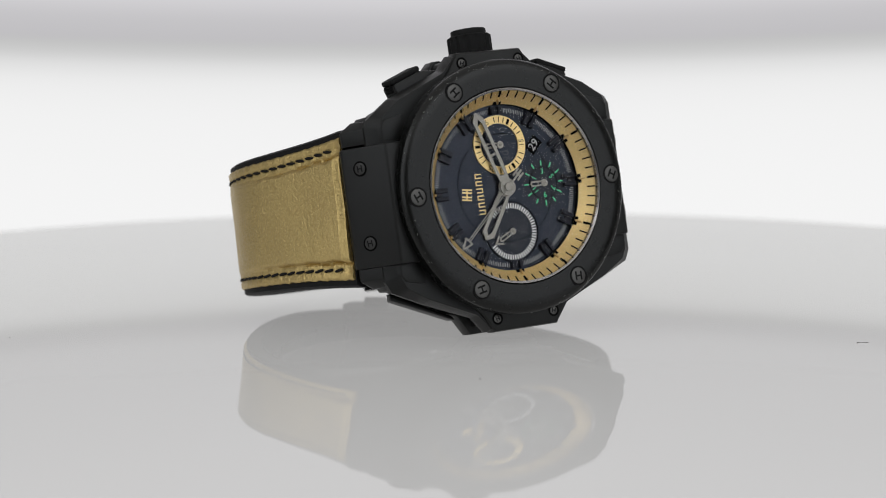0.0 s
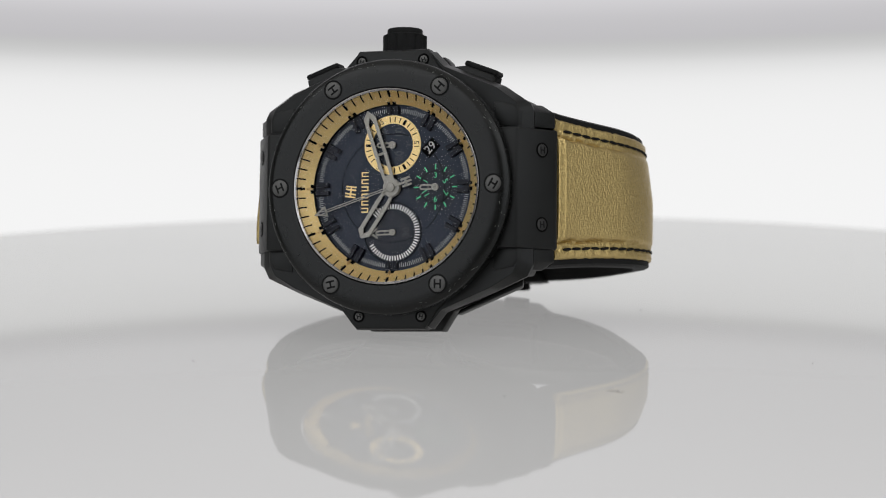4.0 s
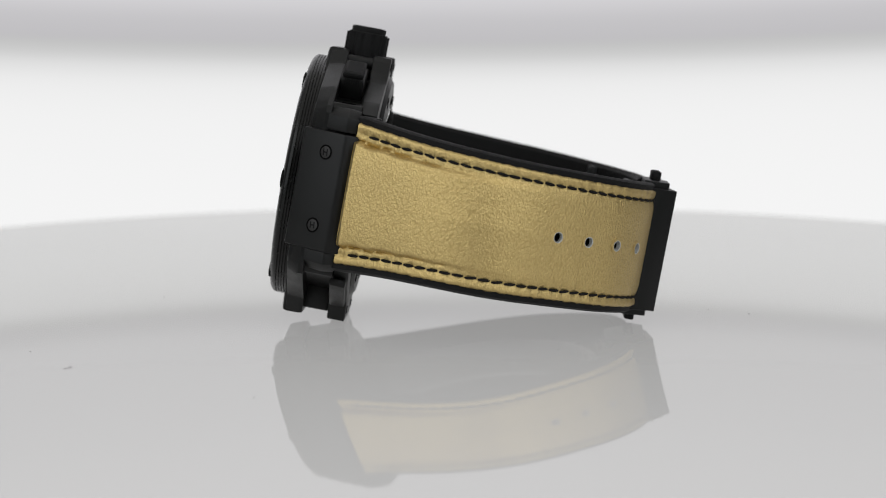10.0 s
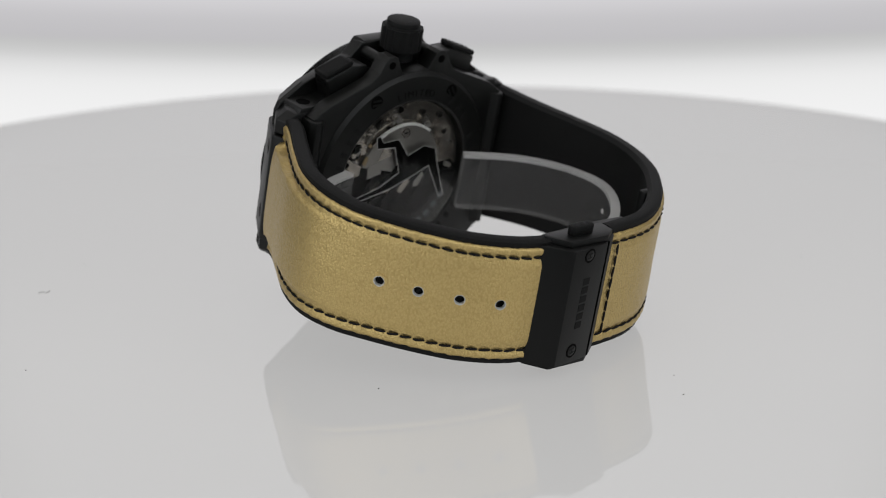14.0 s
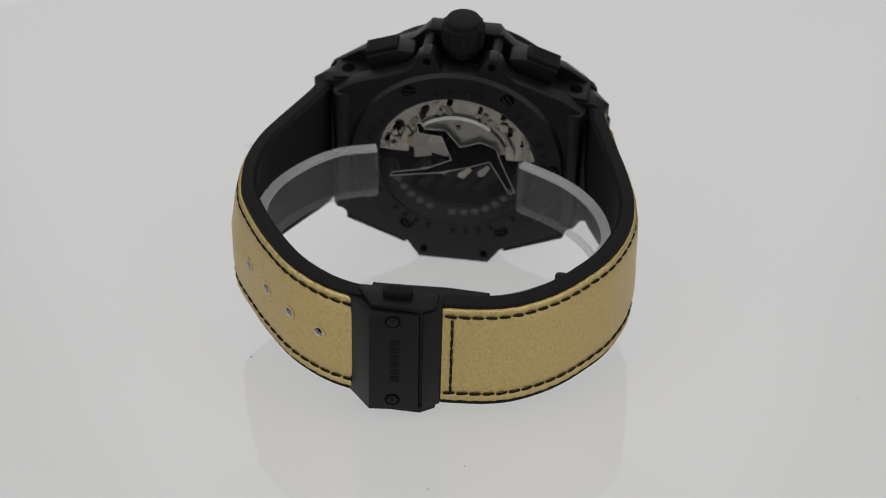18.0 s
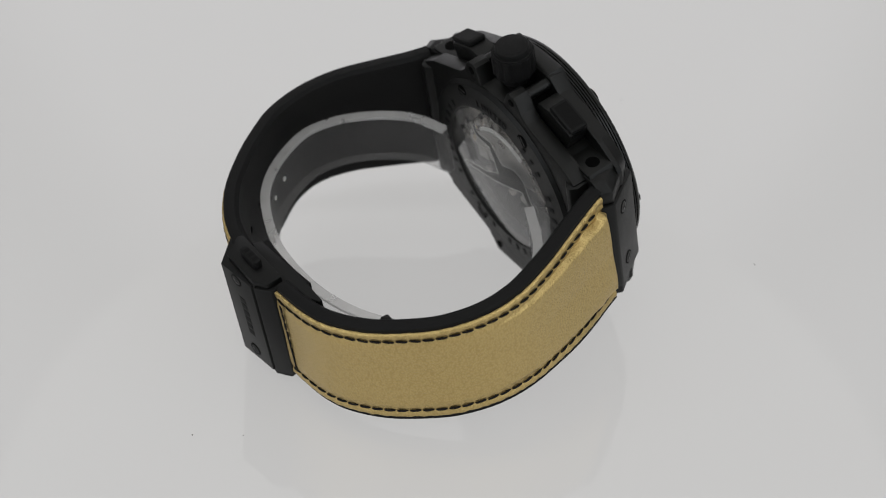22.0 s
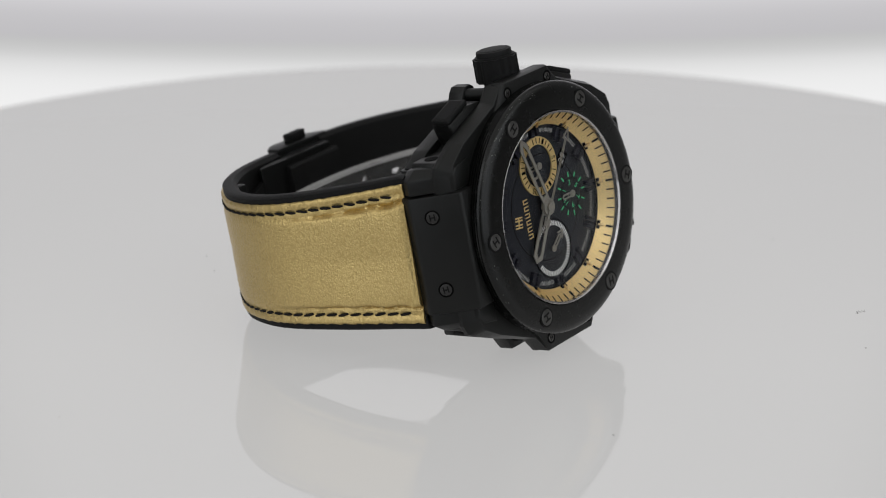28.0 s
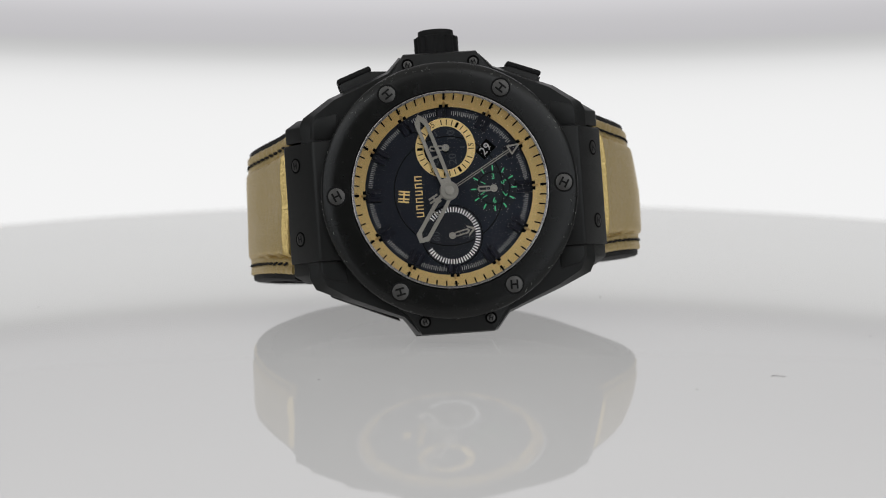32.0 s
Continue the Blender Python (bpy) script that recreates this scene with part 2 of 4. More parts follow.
def lathe(profile, segs=96, closed=True):
    """Turns (r, y) about the y axis; a closed profile makes a ring."""
    bm = bmesh.new()
    rings = []
    for r, y in profile:
        if r < 1e-6:
            rings.append([bm.verts.new((0, y, 0))])
        else:
            rings.append([bm.verts.new((r * math.cos(2 * math.pi * i / segs), y, r * math.sin(2 * math.pi * i / segs))) for i in range(segs)])
    pairs = list(zip(rings, rings[1:])) + ([(rings[-1], rings[0])] if closed else [])
    for p, q in pairs:
        for i in range(segs):
            j = (i + 1) % segs
            ring = [p[i % len(p)], p[j % len(p)], q[j % len(q)], q[i % len(q)]]
            ring = list(dict.fromkeys(ring))
            if len(ring) > 2:
                bm.faces.new(ring)
    return bm


def disc(r, y0, y1, bevel=0.0, segs=48):
    b = bevel
    return lathe([(0, y0), (r - b, y0), (r - 0.3 * b, y0 + 0.3 * b), (r, y0 + b), (r, y1), (0, y1)], segs, False)


def merged(*bms):
    out = bmesh.new()
    for b in bms:
        mesh = bpy.data.meshes.new("piece")
        b.to_mesh(mesh)
        b.free()
        out.from_mesh(mesh)
        bpy.data.meshes.remove(mesh)
    return out


def moved(bm, m):
    bmesh.ops.transform(bm, matrix=m, verts=bm.verts)
    return bm


def lettering(text, size, depth=0.02):
    """A mesh of letters in the x, z plane, read along +x, facing -y, in millimetres."""
    curve = bpy.data.curves.new("lettering", "FONT")
    curve.body, curve.size, curve.extrude, curve.align_x, curve.align_y = text, size, depth, "CENTER", "CENTER"
    curve.resolution_u = 3
    ob = bpy.data.objects.new("lettering", curve)
    mesh = bpy.data.meshes.new_from_object(ob)
    bm = bmesh.new()
    bm.from_mesh(mesh)
    bpy.data.objects.remove(ob)
    bpy.data.meshes.remove(mesh)
    bmesh.ops.rotate(bm, verts=bm.verts, matrix=Matrix.Rotation(radians(90), 3, "X"))
    return bm


# ---------------------------------------------------------------- the studio
def lay(name, bm, material, label, category, size=1.0):
    return tagged(new(name, finish(bm, name, material, size)), label, category, kind="structure")


def studio():
    r, edge = 0.203, 0.006
    prof = [(0, 0), (r - edge, 0)] + [(r - edge + edge * math.sin(a), -edge + edge * math.cos(a)) for a in (0.4, 0.8, 1.2, 1.57)] + [(r, -0.02), (0, -0.02)]
    bm = lathe(prof, 192, False)
    moved(bm, Matrix.Rotation(radians(90), 4, "X"))
    table = lay("turntable", bm, ACRYLIC, "glossy white acrylic turntable disc with an added glow, under the watch", "turntable")
    bm = lathe([(0, -0.021), (0.09, -0.021), (0.09, -0.14), (0.16, -0.16), (0, -0.16)], 64, False)
    moved(bm, Matrix.Rotation(radians(90), 4, "X"))
    lay("pedestal", bm, WALL, "grey round pedestal that carries the turntable", "pedestal")
    # curved backdrop, built about the pivot with the camera at rise 0; it swings with the arm
    def sheet(z0, z1, radius, thick, span=84, steps=40):
        b = bmesh.new()
        rows = []
        for i in range(steps + 1):
            a = radians(-span + 2 * span * i / steps)
            rows.append([b.verts.new((q * math.sin(a), q * math.cos(a), z)) for q, z in ((radius, z0), (radius, z1), (radius + thick, z1), (radius + thick, z0))])
        for p, q in zip(rows, rows[1:]):
            for k in range(4):
                b.faces.new((p[k], p[(k + 1) % 4], q[(k + 1) % 4], q[k]))
        b.faces.new(rows[0])
        b.faces.new(rows[-1][::-1])
        return b
    panel = lay("backdrop", sheet(-0.16, 0.0699, 0.30, 0.004), PANEL, "curved white backdrop panel with its soft light painted in as glow", "backdrop")
    hood = lay("backdrop_hood", sheet(0.07, 0.75, 0.30, 0.004), HOOD, "pale dim curved white panel above the backdrop, its light painted in as glow", "backdrop")
    h = 1.5
    for name, lo, hi in (("ground", (-h, -h, -0.2), (h, h, -0.16)), ("ceiling", (-h, -h, h), (h, h, h + 0.04)), ("wall_north", (-h, h, -0.16), (h, h + 0.04, h)),
                         ("wall_south", (-h, -h - 0.04, -0.16), (h, -h, h)), ("wall_east", (h, -h, -0.16), (h + 0.04, h, h)), ("wall_west", (-h - 0.04, -h, -0.16), (-h, h, h))):
        lay(name, block(lo[0], hi[0], lo[1], hi[1], lo[2], hi[2]), WALL, "plain grey studio " + name.split("_")[0], name.split("_")[0])
    return table, [panel, hood]


turntable, backdrops = studio()

# ---------------------------------------------------------------- the watch
# Local axes: x towards six o'clock, y into the case, z towards the crown at three o'clock.
SEAT = Matrix(((0.99813, -0.02716, -0.05473, -0.00004), (0.03687, 0.98202, 0.18512, -0.03146),
               (0.04872, -0.18679, 0.98119, 0.01619 + 0.0147), (0, 0, 0, 1)))
watch = tagged(new("wristwatch"), "black chronograph wristwatch with gold leather strap, on its side", "watch")


def mirrored(half):
    return half + [(-x, z) for x, z in half[::-1]]


def h_screw(radius, height, parent, at, metal=SCREW):
    head = part("screw", merged(disc(radius, -height, 0.6, 0.15, 28)), metal, parent, "dark screw with a two-notch head", at)
    w, y0, y1 = radius * 0.11, -height - 0.02, -height + 0.02
    cut = merged(*(block(q - w, q + w, y0, y1, -radius * 0.55, radius * 0.55) for q in (-radius * 0.36, radius * 0.36)), block(-radius * 0.3, radius * 0.3, y0, y1, -w, w))
    part("slot", cut, ENGRAVED, head)
    return head


def loft(layers, bevel=0.0):
    """Joins outlines in x, z at several depths: layers of (y, outline)."""
    bm = bmesh.new()
    rings = [[bm.verts.new((x, y, z)) for x, z in outline] for y, outline in layers]
    n = len(rings[0])
    bm.faces.new(rings[0])
    bm.faces.new(rings[-1][::-1])
    for a, b in zip(rings, rings[1:]):
        for i in range(n):
            bm.faces.new((a[i], b[i], b[(i + 1) % n], a[(i + 1) % n]))
    if bevel:
        bmesh.ops.bevel(bm, geom=list(bm.edges), offset=bevel, segments=2, profile=0.5, affect="EDGES", clamp_overlap=True)
    return bm


def ring_plate(outline, hole, y0, y1, soft=0.5, front=None, knee=None):
    """A plate of that outline with a round hole; its outer rim is rounded, or slants from a smaller front outline to a knee."""
    angles = sorted({round(math.radians(a), 5) for a in range(0, 360, 4)} | {round(math.atan2(z, x) % (2 * math.pi), 5) for x, z in outline + (front or [])})

    def reach(a, line):
        dx, dz = math.cos(a), math.sin(a)
        best = 1e9
        for (x0, z0), (x1, z1) in zip(line, line[1:] + line[:1]):
            ex, ez = x1 - x0, z1 - z0
            d = dx * ez - dz * ex
            if abs(d) > 1e-9:
                k, u = (x0 * ez - z0 * ex) / d, (x0 * dz - z0 * dx) / d
                if k > 0 and -1e-4 <= u <= 1 + 1e-4:
                    best = min(best, k)
        return best
    bm = bmesh.new()
    rings = []
    for a in angles:
        r = reach(a, outline)
        q = reach(a, front) if front else r
        sec = [(hole, y0), (q - soft, y0), (q - 0.3 * soft, y0 + 0.3 * soft), (r, knee or y0 + soft), (r, y1 - soft), (r - 0.3 * soft, y1 - 0.3 * soft), (r - soft, y1), (hole, y1)]
        rings.append([bm.verts.new((q * math.cos(a), y, q * math.sin(a))) for q, y in sec])
    for p, q in zip(rings, rings[1:] + rings[:1]):
        for k in range(8):
            bm.faces.new((p[k], p[(k + 1) % 8], q[(k + 1) % 8], q[k]))
    return bm


def upright(outline, z0, z1, bevel=0.0):
    """An outline in x, y, extruded from z0 to z1."""
    bm = prism(outline, -z1, -z0, bevel, 2)
    bmesh.ops.transform(bm, matrix=Matrix(((1, 0, 0, 0), (0, 0, 1, 0), (0, -1, 0, 0), (0, 0, 0, 1))), verts=bm.verts)
    return bm


def case():
    # a front frame and a back plate, with an open channel between them for the pushers
    core = mirrored([(8.0, 21.4), (10.6, 20.4), (20, 17.2), (26.6, 17.0), (27.6, 14.8), (27.6, -15.0), (26.6, -17.2), (20, -17.6), (10.6, -20.6), (8.0, -21.6)])
    part("case", prism(core, 6.8, 13.4, 0.3), BLACK, watch, "matte black faceted watch case")
    face0 = mirrored([(7.8, 26.7), (10.4, 23.9), (21.4, 19.3), (25.4, 16.4), (26.0, 14.8), (26.0, -15.2), (25.0, -17.2), (20.4, -19.9), (10.4, -24.2), (7.8, -27.4)])
    face1 = mirrored([(8.0, 27.1), (10.6, 24.4), (22.3, 19.8), (27.6, 16.2), (28.3, 14.8), (28.3, -15.4), (27.2, -17.6), (20.8, -20.5), (10.6, -24.5), (8.0, -27.8)])
    part("case_front", ring_plate(face1, 19.2, 4.2, 7.7, 0.2, face0, 6.6), BLACK, watch, sharp=20)
    back = mirrored([(3.6, 23.2), (5.2, 26.6), (6.0, 27.1), (7.6, 27.0), (8.6, 26.0), (9.6, 23.8), (11.6, 22.0), (22.0, 18.0), (25.6, 15.6), (25.6, -15.6), (22.6, -18.0), (10.2, -24.0), (7.6, -28.0)])
    part("case_back", ring_plate(back, 17.2, 12.9, 16.6, 0.35), BLACK, watch)
    ears = mirrored([(7.2, 27.4), (9.7, 23.8), (18, 16), (22, 8), (22, -8), (18, -16), (9.7, -24.2), (7.2, -28.0)])
    part("bezel_plate", ring_plate(ears, 19.2, 3.5, 7.6, 0.7), BLACK, watch)
    prof = [(19.25, 2.5), (19.25, 0.2), (19.6, -0.12), (22.4, -0.1), (23.7, 0.1), (24.6, 0.42), (25.05, 0.85)]
    for k in range(8):
        y = 1.15 + 0.56 * k
        prof += [(25.2, y), (25.2, y + 0.30), (24.85, y + 0.38), (24.85, y + 0.48)]
    prof += [(25.1, 5.7), (21, 5.7), (21, 2.5)]
    bezel = part("bezel", lathe(prof, 144), BEZEL, watch, "scuffed black bezel with ribbed rim", sharp=28)
    rng = random.Random(7)
    for first, last, dense in ((96, 142, 0.6), (22, 72, 0.5), (-75, -8, 0.3), (150, 200, 0.15), (205, 250, 0.2)):
        a = first
        while a < last:
            if rng.random() < dense:
                length, wide, r = rng.uniform(0.1, 0.7), rng.uniform(0.012, 0.06), rng.uniform(23.7, 25.0)
                y = 0.1 + (r - 23.7) * 0.355 if r < 24.6 else 0.42 + (r - 24.6) * 0.95
                lean = -20 if r < 24.6 else -44
                part("scuff", block(-length / 2, length / 2, -0.03, 0.03, -wide, wide), SCUFF, bezel, at=mm(0, 0, 0, 0, 90 - a, 0) @ mm(0, y, r, lean, rng.uniform(-40, 40), 0))
            a += rng.uniform(0.5, 1.9)
    for a in range(0, 360, 60):
        x, z = 22.25 * math.cos(radians(a)), 22.25 * math.sin(radians(a))
        part("screw_well", lathe([(1.6, -0.17), (1.95, -0.14), (2.0, 0.9), (1.6, 0.9)], 28), ENGRAVED, bezel, at=mm(x, 0, z))
        h_screw(1.62, 0.27, watch, mm(x, 0, z, 0, 30 + a * 1.7, 0))
    for x in (-6.5, 6.5):
        for z in (25.2, -25.4):
            # no recess is cut: the well's shade is a flat near-black disc
            part("screw_well", disc(1.2, -0.04, 0.1, 0, 24), PIT, watch, at=mm(x, 3.5, z))
            h_screw(0.85, 0.1, watch, mm(x, 3.5, z, 0, x * z, 0))
    for s in (-1, 1):
        # end link: a slanted face with two screws, lower and upper lugs beside it
        face = [(s * 21, 3.0), (s * 26.2, 2.8), (s * 31.75, 11.4), (s * 30.7, 14.2), (s * 21, 14.2)]
        link = part("end_link", upright(face, -12.3, 11.3, 0.5), BLACK, watch, "faceted black end link with two screws")
        lean = math.degrees(math.atan2(8.6, 5.55))
        turn = s * lean
        for z in (7.1, -7.45):
            # flat disc again, the depth of the well put into its black
            part("screw_well", disc(1.5, -0.06, 0.1, 0, 24), PIT, link, at=mm(s * 29.6, 8.05, z, 0, 0, turn))
            h_screw(1.2, 0.14, watch, mm(s * 29.6, 8.05, z, 0, 25 * z, turn), GUNMETAL)
        for z in (1, -1):
            low, mid_, top = ([(s * x, z * q) for x, q in line] for line in (((21, 11.6), (25.9, 11.6), (25.9, 14.5), (25.0, 15.8), (21, 16.6)), ((21, 11.6), (31.2, 11.6), (31.2, 14.6), (28.6, 16.3), (21, 16.4)), ((21, 11.6), (30.2, 11.6), (30.2, 14.4), (28.0, 16.0), (21, 16.2))))
            part("lug", loft([(4.0, low), (11.3, mid_), (13.6, top)], 0.22), BLACK, watch)
        part("back_lug", upright([(s * 22.6, 13.2), (s * 26.2, 13.2), (s * 26.4, 16.2), (s * 25.5, 17.6), (s * 24.3, 17.6), (s * 22.6, 16.4)], -15.3, 15.3, 0.25), BLACK, watch)
        # the dark inside of the hole is painted as a flat black disc
        part("lug_hole", disc(1.45, -0.1, 0.4, 0, 20), PIT, watch, at=mm(s * 24.0, 10.4, 17.05, -90, 0, 0))
        # lower struts from the lugs to the foot, with a dark slot behind each
        part("strut", loft([(13.0, [(s * 11.2, -23.8), (s * 10.6, -24.8), (s * 24.4, -19.0), (s * 24.4, -17.6)]), (16.2, [(s * 11.2, -23.8), (s * 10.6, -24.8), (s * 23.6, -19.3), (s * 23.6, -17.6)])], 0.3), BLACK, watch)


def foot():
    part("foot", block(-7.4, 7.4, 7.0, 13.2, -26.6, -20.0, 0.6), BLACK, watch)
    for x in (-6.6, 6.6):
        part("back_screw", disc(0.85, -0.15, 0.3, 0.1, 20), PIT, watch, at=mm(x, 16.6, -25.6, 180, 0, 0))


def crown_and_pushers():
    teeth = []
    for i in range(72):
        r = 4.45 if i % 6 < 4 else 4.1
        a = 2 * math.pi * i / 72
        teeth.append((r * math.cos(a), r * math.sin(a)))
    bm = merged(prism(teeth, -2.1, 2.6, 0.15, 1), disc(4.05, -2.4, -2.0, 0.25, 40), disc(3.55, -3.55, -2.3, 0.35, 40), disc(2.9, -3.62, -3.5, 0.06, 36), disc(3.0, 2.5, 5, 0, 24))
    part("crown", bm, RUBBER, watch, "fluted black rubber crown", at=mm(0, 10.5, 29.0, -90, 0, 0))
    for x in (-1, 1):
        part("crown_post", disc(1.25, 7.0, 13.6, 0, 24), BLACK, watch, at=mm(x * 7.0, 0, 25.2))
        part("back_screw", disc(0.85, -0.15, 0.3, 0.1, 20), PIT, watch, at=mm(x * 6.7, 16.6, 25.2, 180, 0, 0))
        tilt = x * 20.5
        body = loft([(-2.35, [(x * a, b) for a, b in ((-5.3, -4.6), (5.0, -4.6), (5.0, -0.2), (4.6, 0.3), (-1.6, 0.3), (-5.3, -1.3))]), (2.35, [(x * a, b) for a, b in ((-5.3, -4.6), (5.0, -4.6), (5.0, -0.2), (4.6, 0.3), (-1.6, 0.3), (-5.3, -1.3))])], 0.3)
        push = part("pusher", body, BLACK, watch, "black rectangular chronograph pusher", at=mm(x * 15.3, 10.1, 23.5 if x > 0 else 24.1, 0, tilt, 0))
        lid = part("pusher_cap", block(*sorted((-2.2 * x, 5.0 * x)), -2.1, 2.1, 0.2, 1.35, 0.4, 2), RUBBER, push)
        part("inset", block(*sorted((-1.5 * x, 4.3 * x)), -1.5, 1.5, 1.32, 1.39), ENGRAVED, lid)
        for k in range(7):
            part("rib", block(*sorted((4.95 * x, 5.12 * x)), -1.55 + 0.46 * k, -1.3 + 0.46 * k, -1.3, 0.2), RUBBER, push)


def caseback():
    part("back_ring", lathe([(16.8, 14.5), (16.8, 17.5), (17.2, 17.8), (22.2, 17.4), (23.0, 16.7), (23.0, 14.5)], 120), BLACK, watch, "black engraved back ring")
    for a in range(0, 360, 60):
        x, z = 20.4 * math.sin(radians(a + 30)), 20.4 * math.cos(radians(a + 30))
        well = part("back_screw", disc(1.6, -0.1, 0.4, 0.15, 24), PIT, watch, at=mm(x, 17.5, z, 180, a, 0))
        part("screw_bar", merged(block(-1.1, 1.1, -0.16, -0.08, 0.25, 0.7), block(-1.1, 1.1, -0.16, -0.08, -0.7, -0.25)), BLACKMETAL, well)
    for k, letter in enumerate("LIMITED"):
        a = radians(13.5 - 4.6 * k)
        part("engraved_letter", lettering(letter, 2.2, 0.05), ENGRAVED, watch, at=mm(18.6 * math.sin(a), 17.76, 18.6 * math.cos(a), 0, math.degrees(a), 0) @ pose(0, 0, 0, 0, 0, 180))
    for k in range(34):
        a = 42 + 8.6 * k
        if a < 340:
            part("engraved_bar", block(-0.5, 0.5, -0.03, 0.03, -0.8, 0.8), RUBBER, watch, at=mm(18.6 * math.sin(radians(a)), 17.74, 18.6 * math.cos(radians(a)), 0, a, 0)) if k % 5 else None
    part("back_crystal", disc(16.85, -0.15, 0.15, 0.1, 96), SMOKED, watch, "clear sapphire back crystal", at=mm(0, 17.55, 0, 180, 0, 0)).visible_shadow = False
    move = part("movement", disc(16.0, -0.3, 0.3, 0.1, 64), PIT, watch, "chronograph movement with steel bridges and brass wheels", at=mm(0, 14.6, 0, 180, 0, 0) @ Matrix.Diagonal((1.06, 1, 1.06, 1)))
    # upper bridge: a bright crescent above the centre, built up of many small tilted plates, wheels and screws
    def sector(r0, r1, a0, a1, step=5):
        turns = list(range(a0, a1 + 1, step))
        return [(r1 * math.cos(radians(a)), -r1 * math.sin(radians(a))) for a in turns] + [(r0 * math.cos(radians(a)), -r0 * math.sin(radians(a))) for a in turns[::-1]]

    part("bridge", prism(sector(9.8, 15.6, 2, 178, 4), -0.9, -0.3), BRIGHT, move)
    rng = random.Random(23)
    for k in range(20):
        a, r, q = rng.uniform(-0.05, 3.2), rng.uniform(10.4, 15.0), rng.uniform(0.5, 1.6)
        shard = [(q * rng.uniform(0.6, 1.2) * math.cos(b), 0.6 * q * rng.uniform(0.6, 1.2) * math.sin(b)) for b in (0.2, 1.1, 2.2, 3.3, 4.1, 5.2)]
        kind = (BRIGHT, STEEL, BRIGHT, BLACKMETAL, BRIGHT, STEEL, BLACKMETAL, STEEL)[k % 8]
        part("plate", prism(shard, -0.16, 0.3), kind, move, at=mm(r * math.cos(a), -1.0 - 0.3 * rng.random(), -r * math.sin(a), rng.uniform(-14, 14), rng.uniform(0, 360), rng.uniform(-14, 14)))
    tooth_wheels = {}
    for i in range(20):
        a, r = rng.uniform(0.1, 3.0), rng.uniform(10.2, 14.8)
        size = rng.choice((0.3, 0.45, 0.6, 0.9))
        kind = rng.choice((STEEL, BRIGHT, PIT, BRIGHT, WORN))
        key = (size, kind.name)
        if key not in tooth_wheels:
            teeth = [(size * (1.0 if k % 2 else 0.9) * math.cos(k * 6.2832 / 40), size * (1.0 if k % 2 else 0.9) * math.sin(k * 6.2832 / 40)) for k in range(40)]
            tooth_wheels[key] = finish(prism(teeth, -0.15, 0.15), "wheel", kind)
        part("wheel", tooth_wheels[key], kind, move, at=mm(r * math.cos(a), -1.4 - 0.3 * rng.random(), -r * math.sin(a)))
    # winding rotor: a polished hub plate with a bright rim arc and a screw, and slanted dark spokes with bright gaps below it
    part("rotor_plate", prism(sector(2.0, 10.2, 14, 166, 4), -1.75, -1.3), STEEL, move)
    # the polished rim's shine is put into its colour: flat white
    part("rotor_rim", prism(sector(10.2, 10.75, 48, 128, 4), -2.0, -1.5), PRINT_WHITE, move)
    part("rotor_rim", prism(sector(11.4, 11.75, 128, 172, 4), -1.9, -1.5), BRIGHT, move)
    ring_screw = part("rotor_screw", lathe([(0.75, -0.1), (0.8, -0.2), (1.0, -0.2), (1.05, 0.1)], 28), BRIGHT, move, at=mm(-0.2, -1.8, -8.6))
    part("screw_bar", block(-0.45, 0.45, -0.12, 0.0, -0.14, 0.14), PIT, ring_screw)
    # glints on the rotor are added as small pieces of brighter metal
    part("rotor_glint", prism([(5.0, -6.0), (2.2, -6.6), (2.8, -4.2), (6.2, -3.4)], -1.95, -1.7), BRIGHT, move)
    part("rotor_glint", prism([(8.6, -2.6), (5.6, -3.2), (5.0, -0.6), (8.4, 0.2)], -1.95, -1.7), STEEL, move)
    part("rotor_glint", prism([(10.2, -3.4), (9.4, -5.0), (8.8, -4.4), (9.4, -2.8)], -1.95, -1.7), WORN, move)
    for k, x0 in enumerate((6.4, 2.6, -1.2, -5.0, -8.4)):
        part("rotor_spoke", block(-0.85, 0.85, -1.7, -1.3, -4.2, 4.2, 0.1, 1), BLACKMETAL, move, at=mm(x0 + 1.9, 0, 4.2, 0, 34, 0))
        q = rng.uniform(0.8, 1.15)
        glint = [(-0.8, -1.5 * q), (0.1, -1.9 * q), (0.9, 0.6 * q), (0.3, 1.5 * q), (-0.7, 1.0 * q)]
        part("rotor_glint", prism(glint, -1.75, -1.5), (BRIGHT, BRIGHT, BRIGHT, STEEL, BLACKMETAL)[k], move, at=mm(x0 - 0.4, 0, 2.4 + 0.5 * k % 1.3, 0, 34 + rng.uniform(-8, 8), 0))
    rim = [(15.6 * math.cos(radians(a)), -15.6 * math.sin(radians(a))) for a in range(186, 355, 4)] + [(12.2 * math.cos(radians(a)), -12.2 * math.sin(radians(a))) for a in range(354, 185, -4)]
    part("rotor_weight", prism(rim, -1.6, -1.0), BLACKMETAL, move)
    for k in range(13):
        a = radians(205 + 10.5 * k)
        if k not in (5,):
            part("printed_bar", block(-0.75, 0.75, -0.02, 0.02, -0.75, 0.75), PRINT_BLUE, watch, at=mm(-13.6 * math.cos(a), 17.42, 13.6 * math.sin(a), 0, math.degrees(-a) + 90, 0))
